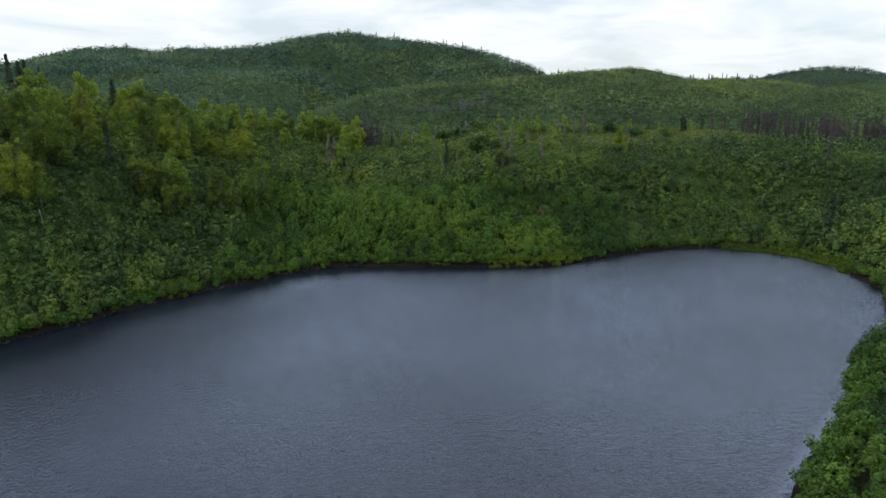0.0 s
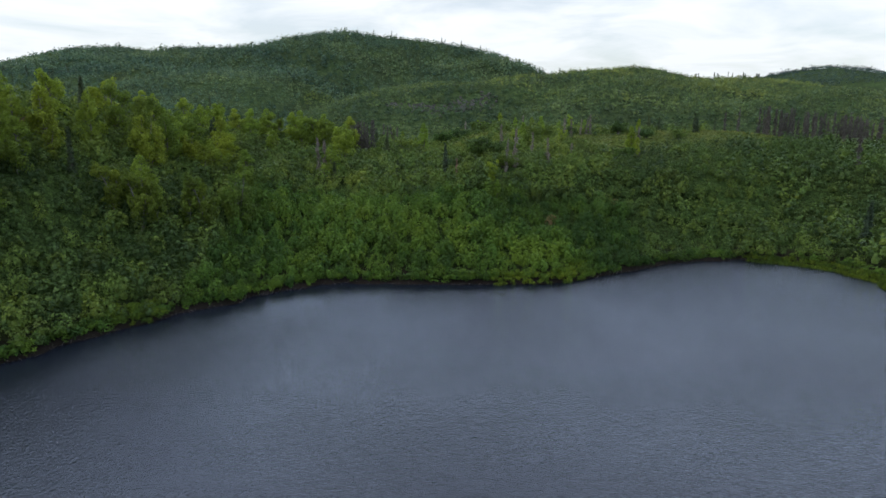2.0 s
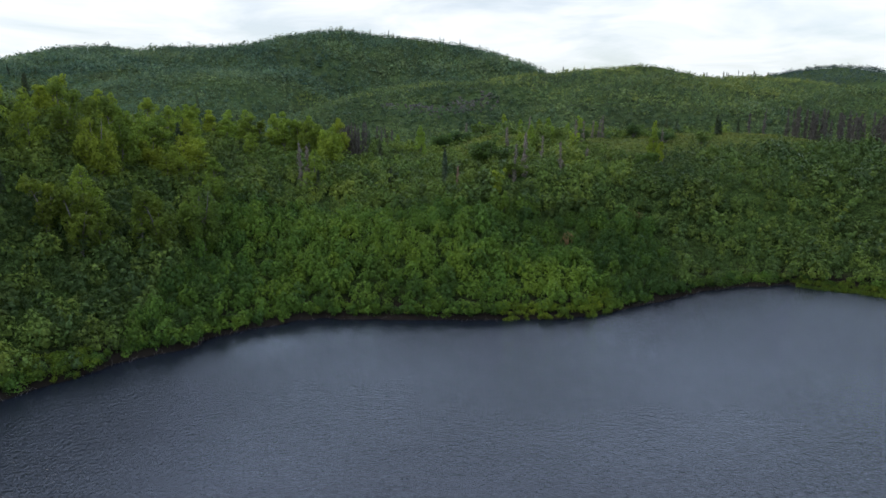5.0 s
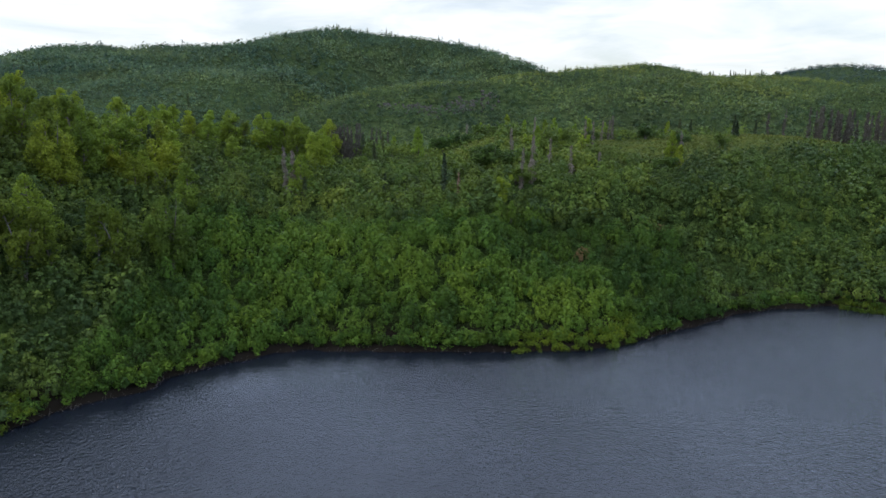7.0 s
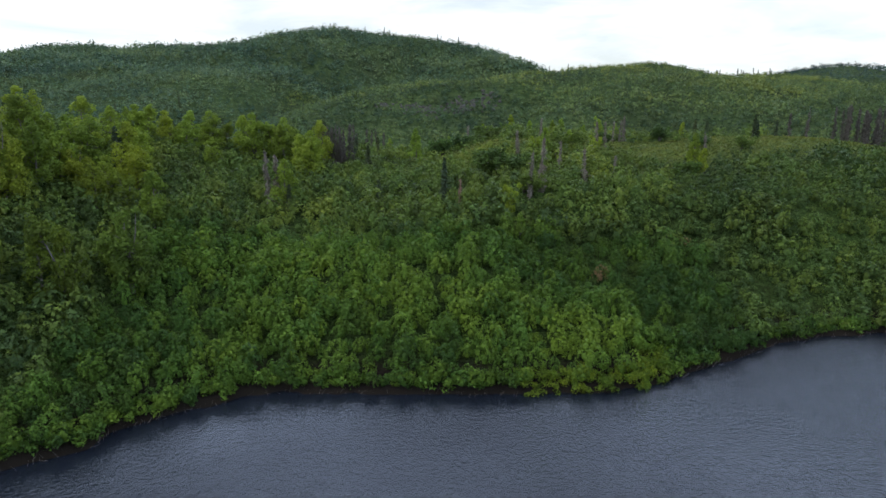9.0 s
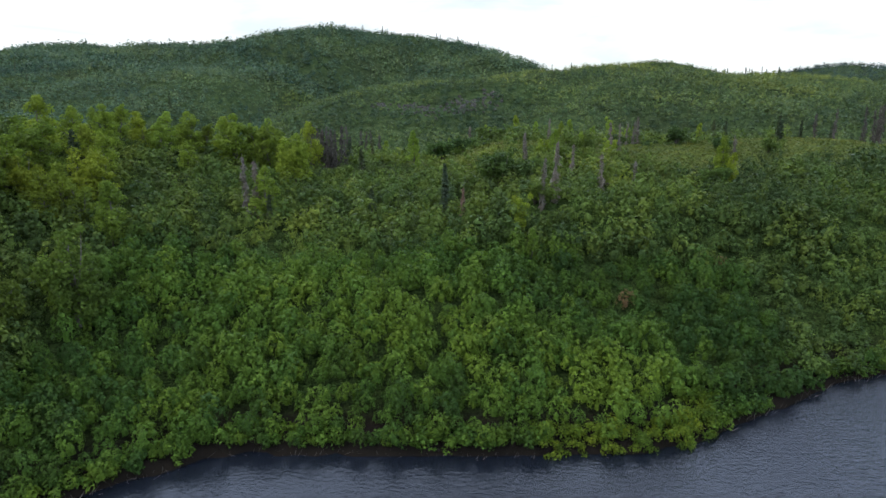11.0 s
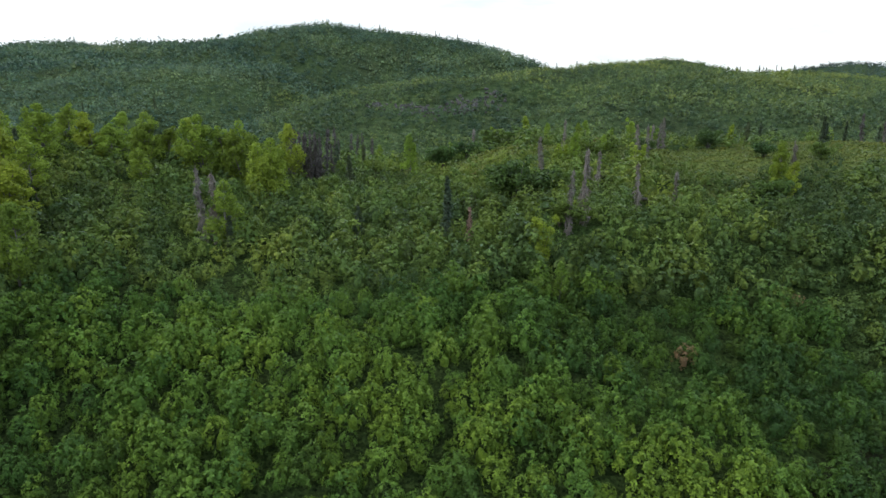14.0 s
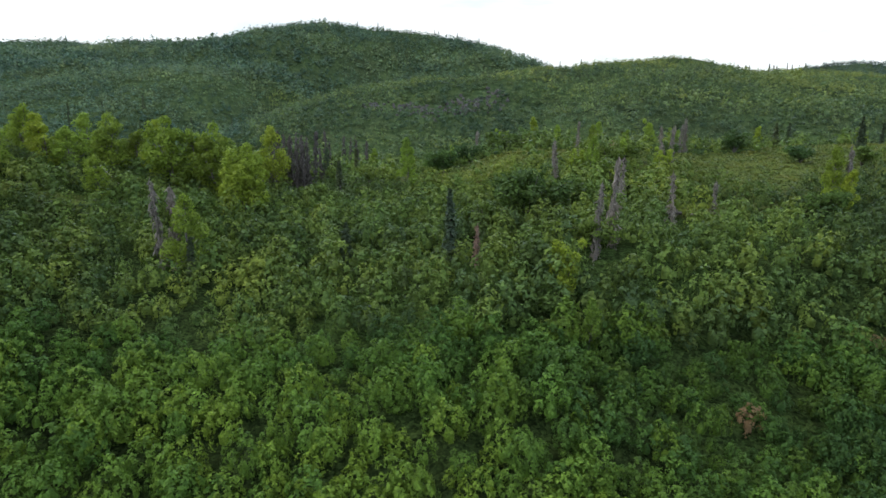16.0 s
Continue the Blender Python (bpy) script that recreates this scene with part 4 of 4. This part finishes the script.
def snag(r, shaggy=1.0, wood=DEAD, label="dead grey-brown spruce snag with drooping bare boughs"):
    """A dead spruce six metres high: grey trunk, short drooping dead boughs and hanging twigs."""
    tree = tagged(new("dead_spruce"), label, "dead tree")
    h = np.linspace(0, 1, 10)
    path = np.stack([0.12 * np.sin(h * 3 + r.uniform(0, 6)), 0.12 * np.cos(h * 2.5 + r.uniform(0, 6)), h * 6.15 - 0.15], 1)
    part("trunk", welded("snag_trunk", tube(path, 0.105 * (1.04 - h) + 0.006, 7), wood), tree)
    n = int(84 * shaggy)
    k = np.sort(r.uniform(0.06, 0.97, n))
    foot = np.stack([np.interp(k, h, path[:, c]) for c in range(3)], 1)
    a = r.uniform(0, 2 * math.pi, n)
    reach = (0.13 + 0.55 * (1 - k) ** 0.8) * r.uniform(0.4, 1.15, n)
    tip = foot + np.stack([np.cos(a) * reach, np.sin(a) * reach, -reach * r.uniform(0.3, 1.2, n)], 1)
    boughs = [tube([f, (f + t) / 2 + (0, 0, 0.05), t], [0.016, 0.011, 0.005], 3) for f, t in zip(foot, tip)]
    tagged(part("bough", welded("snag_bough", np.concatenate(boughs), wood), tree), kind="stuff")
    q = r.uniform(0.05, 1.0, (n, 7, 1))
    start = (foot[:, None] + (tip - foot)[:, None] * q).reshape(-1, 3)
    hang = r.normal(size=start.shape) * (0.11, 0.11, 0.1) - (0, 0, 0.28)
    tagged(part("twig", faces("snag_twig", ribbons(start, start + hang, 0.05, r), wood), tree), kind="stuff")
    return tree


def spruce(r, slim=1.0, n=360, spray=0.29):
    """A narrow living spruce five metres high."""
    tree = tagged(new("spruce_tree"), "narrow dark blue-green spruce", "tree")
    h = np.linspace(0, 1, 7)
    path = np.stack([0.05 * np.sin(h * 4), 0.05 * np.cos(h * 3), h * 5.1 - 0.1], 1)
    part("trunk", welded("spruce_trunk", tube(path, 0.09 * (1.03 - h) + 0.005), STEMS), tree)
    k = r.uniform(0.04, 0.99, n)
    a = r.uniform(0, 2 * math.pi, n)
    reach = slim * (0.08 + 0.85 * (1 - k) ** 0.85) * r.uniform(0.65, 1.15, n)
    foot = np.stack([0 * k, 0 * k, k * 5.05], 1)
    out = np.stack([np.cos(a), np.sin(a), -0.35 - 0.25 * r.uniform(0, 1, n)], 1)
    v = []
    for q, wide in ((0.45, 0.16), (0.75, 0.15), (1.0, 0.10)):
        at = foot + out * (reach * q)[:, None]
        v.append(leaves(r, at, unit(out * (0.5, 0.5, 0.2) + (0, 0, 0.7) + r.normal(size=(n, 3)) * 0.3), spray, 0.6))
    part("needles", faces("spruce_needles", np.concatenate(v), NEEDLES), tree)
    return tree


def plant(kinds, places, full, r, group, spread_by=1.0):
    """Sets the kinds out at (x, y, height): copies first, and each kind itself last, at its own place."""
    poses = []
    for px, py, tall in places:
        k = tall / full
        wide = spread_by * k ** 0.6 * r.uniform(0.9, 1.12)
        pz = float(ground(np.array([px]), np.array([py]))[0])
        poses.append(pose(px, py, pz, r.normal() * 1.5, r.normal() * 1.5, r.uniform(0, 360)) @ Matrix.Diagonal((wide, wide, k, 1)))
    for n in range(len(poses) - 1, -1, -1):
        if n >= len(kinds):
            tagged(copy_thing(kinds[n % len(kinds)], poses[n]), group=group)
        else:
            kinds[n].matrix_basis = poses[n]
            tagged(kinds[n], group=group)


r3 = np.random.default_rng(37)
birch_kinds = [birch(r3, 1), birch(r3, 2), birch(r3, 1, 1.2, 0.8), birch(r3, 3, 1.1), birch(r3, 1, 1.3, 1.1), birch(r3, 2, 1.0, 0.85)]
plant(birch_kinds, SLOPE_BIRCHES, 5.9, r3, "birches round the lake", 1.0)
crest_kinds = [birch(r3, k, 1.25, slim, CREST_BIRCH, "dense yellow-green birch in a row along the crest") for k, slim in ((1, 1.1), (2, 1.1), (1, 0.95), (3, 1.1), (2, 0.95))]
plant(crest_kinds, [(px, py, tall * 1.05) for px, py, tall in CREST_BIRCHES], 5.9, r3, "birches along the crest", 1.08)
bright_kinds = [birch(r3, k, 1.1, slim, BRIGHT_BIRCH, "bright yellow-green birch standing on the open bench") for k, slim in ((1, 0.85), (1, 0.7), (2, 0.9))]
plant(bright_kinds, BENCH_BIRCHES, 5.9, r3, "birches on the bench", 0.8)

plant([willow(r3) for _ in range(4)], WILLOWS, 2.9, r3, "willow bushes on the bench", 1.4)

plant([snag(r3, k) for k in (1.0, 1.3, 0.8, 1.15, 0.6, 1.4)], BENCH_SNAGS, 6.0, r3, "dead spruces on the bench")
plant([snag(r3, 1.2, RUST, "small dying spruce with rust-brown needles")], RUSTY_SNAGS, 6.0, r3, "dead spruces on the bench")
plant([snag(r3, k, DARK_DEAD, "dark brown dead spruce in a dense stand") for k in (1.0, 1.3, 0.9, 1.15)], SNAG_STAND + [(px, py, tall * 1.3) for px, py, tall in SNAG_ROW], 6.0, r3, "dead spruces in stands")

spruce_kinds = [spruce(r3), spruce(r3, 0.7), spruce(r3, 1.2), spruce(r3, 0.55)]
# lone spruces along the skylines
crest_x = np.concatenate([r3.uniform(-290, -60, 26), r3.uniform(-60, 40, 12), r3.normal(62, 3, 6)])
skyline = [(float(a), float(480 + r3.uniform(-8, 14)), float(r3.uniform(2.8, 5.5))) for a in crest_x]
skyline += [(float(a), float(302 + r3.uniform(-6, 10)), float(r3.uniform(1.8, 3.6))) for a in np.concatenate([r3.uniform(112, 155, 22), r3.uniform(20, 110, 4)])]
skyline += [(float(a), float(b), float(r3.uniform(3.0, 5.0))) for a, b in zip(np.concatenate([r3.normal(-95, 16, 22), r3.normal(-205, 18, 18)]), np.concatenate([r3.normal(262, 12, 22), r3.normal(325, 14, 18)]))]
plant(spruce_kinds, SPRUCES, 5.0, r3, "spruces round the lake")
plant([spruce(r3, 0.7, 90, 0.42), spruce(r3, 0.5, 80, 0.38), spruce(r3, 0.9, 100, 0.46)], skyline, 5.0, r3, "spruces on the hills")


# ---------------------------------------------------------------- rocks, logs
def boulder(r, name):
    bm = bmesh.new()
    bmesh.ops.create_icosphere(bm, subdivisions=2, radius=1.0)
    cuts = unit(r.normal(size=(9, 3)))
    for v in bm.verts:
        c = np.array(v.co)
        for w in cuts:
            over = float(c @ w) - 0.5
            if over > 0:
                c = c - w * over
        v.co = Vector(c * (1 + 0.03 * r.normal()))
    me = bpy.data.meshes.new(name)
    bm.to_mesh(me)
    bm.free()
    me.materials.append(ROCK)
    return me


r4 = np.random.default_rng(41)
ROCKS = [boulder(r4, "rock") for _ in range(6)]


def outcrop(label, spread_out, count, size):
    """A broken rock face: each block a piece of its own."""
    px, py = spread_out[0]
    face = tagged(new("rock_outcrop"), label, "rock")
    face.location = (px, py, float(ground(np.array([px]), np.array([py]))[0]))
    for _ in range(count):
        cx, cy = spread_out[r4.integers(0, len(spread_out))]
        bx, by = cx + r4.normal() * 2.6, cy + r4.normal() * 3.2
        bz = float(ground(np.array([bx]), np.array([by]))[0])
        k = size * r4.uniform(0.5, 1.4)
        ob = new("rock", ROCKS[r4.integers(0, len(ROCKS))])
        ob.parent = face
        ob.matrix_basis = Matrix.Translation((bx - px, by - py, bz - face.location.z + 0.1 * k)) @ pose(0, 0, 0, r4.uniform(-25, 25), r4.uniform(-25, 25), r4.uniform(0, 360)) @ Matrix.Diagonal((k * 1.2, k * 0.9, k * r4.uniform(0.8, 1.5), 1))


outcrop("grey broken rock face on the flank of the knoll", OUTCROP, 190, 0.65)
outcrop("pale boulders lying near the top of the knoll", ((76, 268), (80, 270), (84, 272)), 16, 0.7)


def log(name, label, path, radius, mat):
    path = np.array(path, float)
    path[:, 2] += ground(path[:, 0], path[:, 1])
    me = welded(name, tube(path, np.linspace(radius, radius * 0.55, len(path)), 7), mat)
    return tagged(new(name, me), label, "log")


log("fallen_log", "weathered grey log lying on the bench", [(18.4, 111.9, 0.3), (19.6, 112.1, 0.25), (21.0, 111.9, 0.25)], 0.16, DEAD)
log("broken_trunk", "bleached broken trunk leaning by the birches", [(-31.6, 120.5, 2.2), (-30.4, 120.2, 1.2), (-29.6, 120, 0.7)], 0.07, PALE)
log("broken_trunk", "bleached dead stem standing in the thicket", [(-42.5, 63.4, 2.3), (-42.2, 63.2, 1.7), (-41.9, 63.0, 0.9)], 0.045, DEAD)
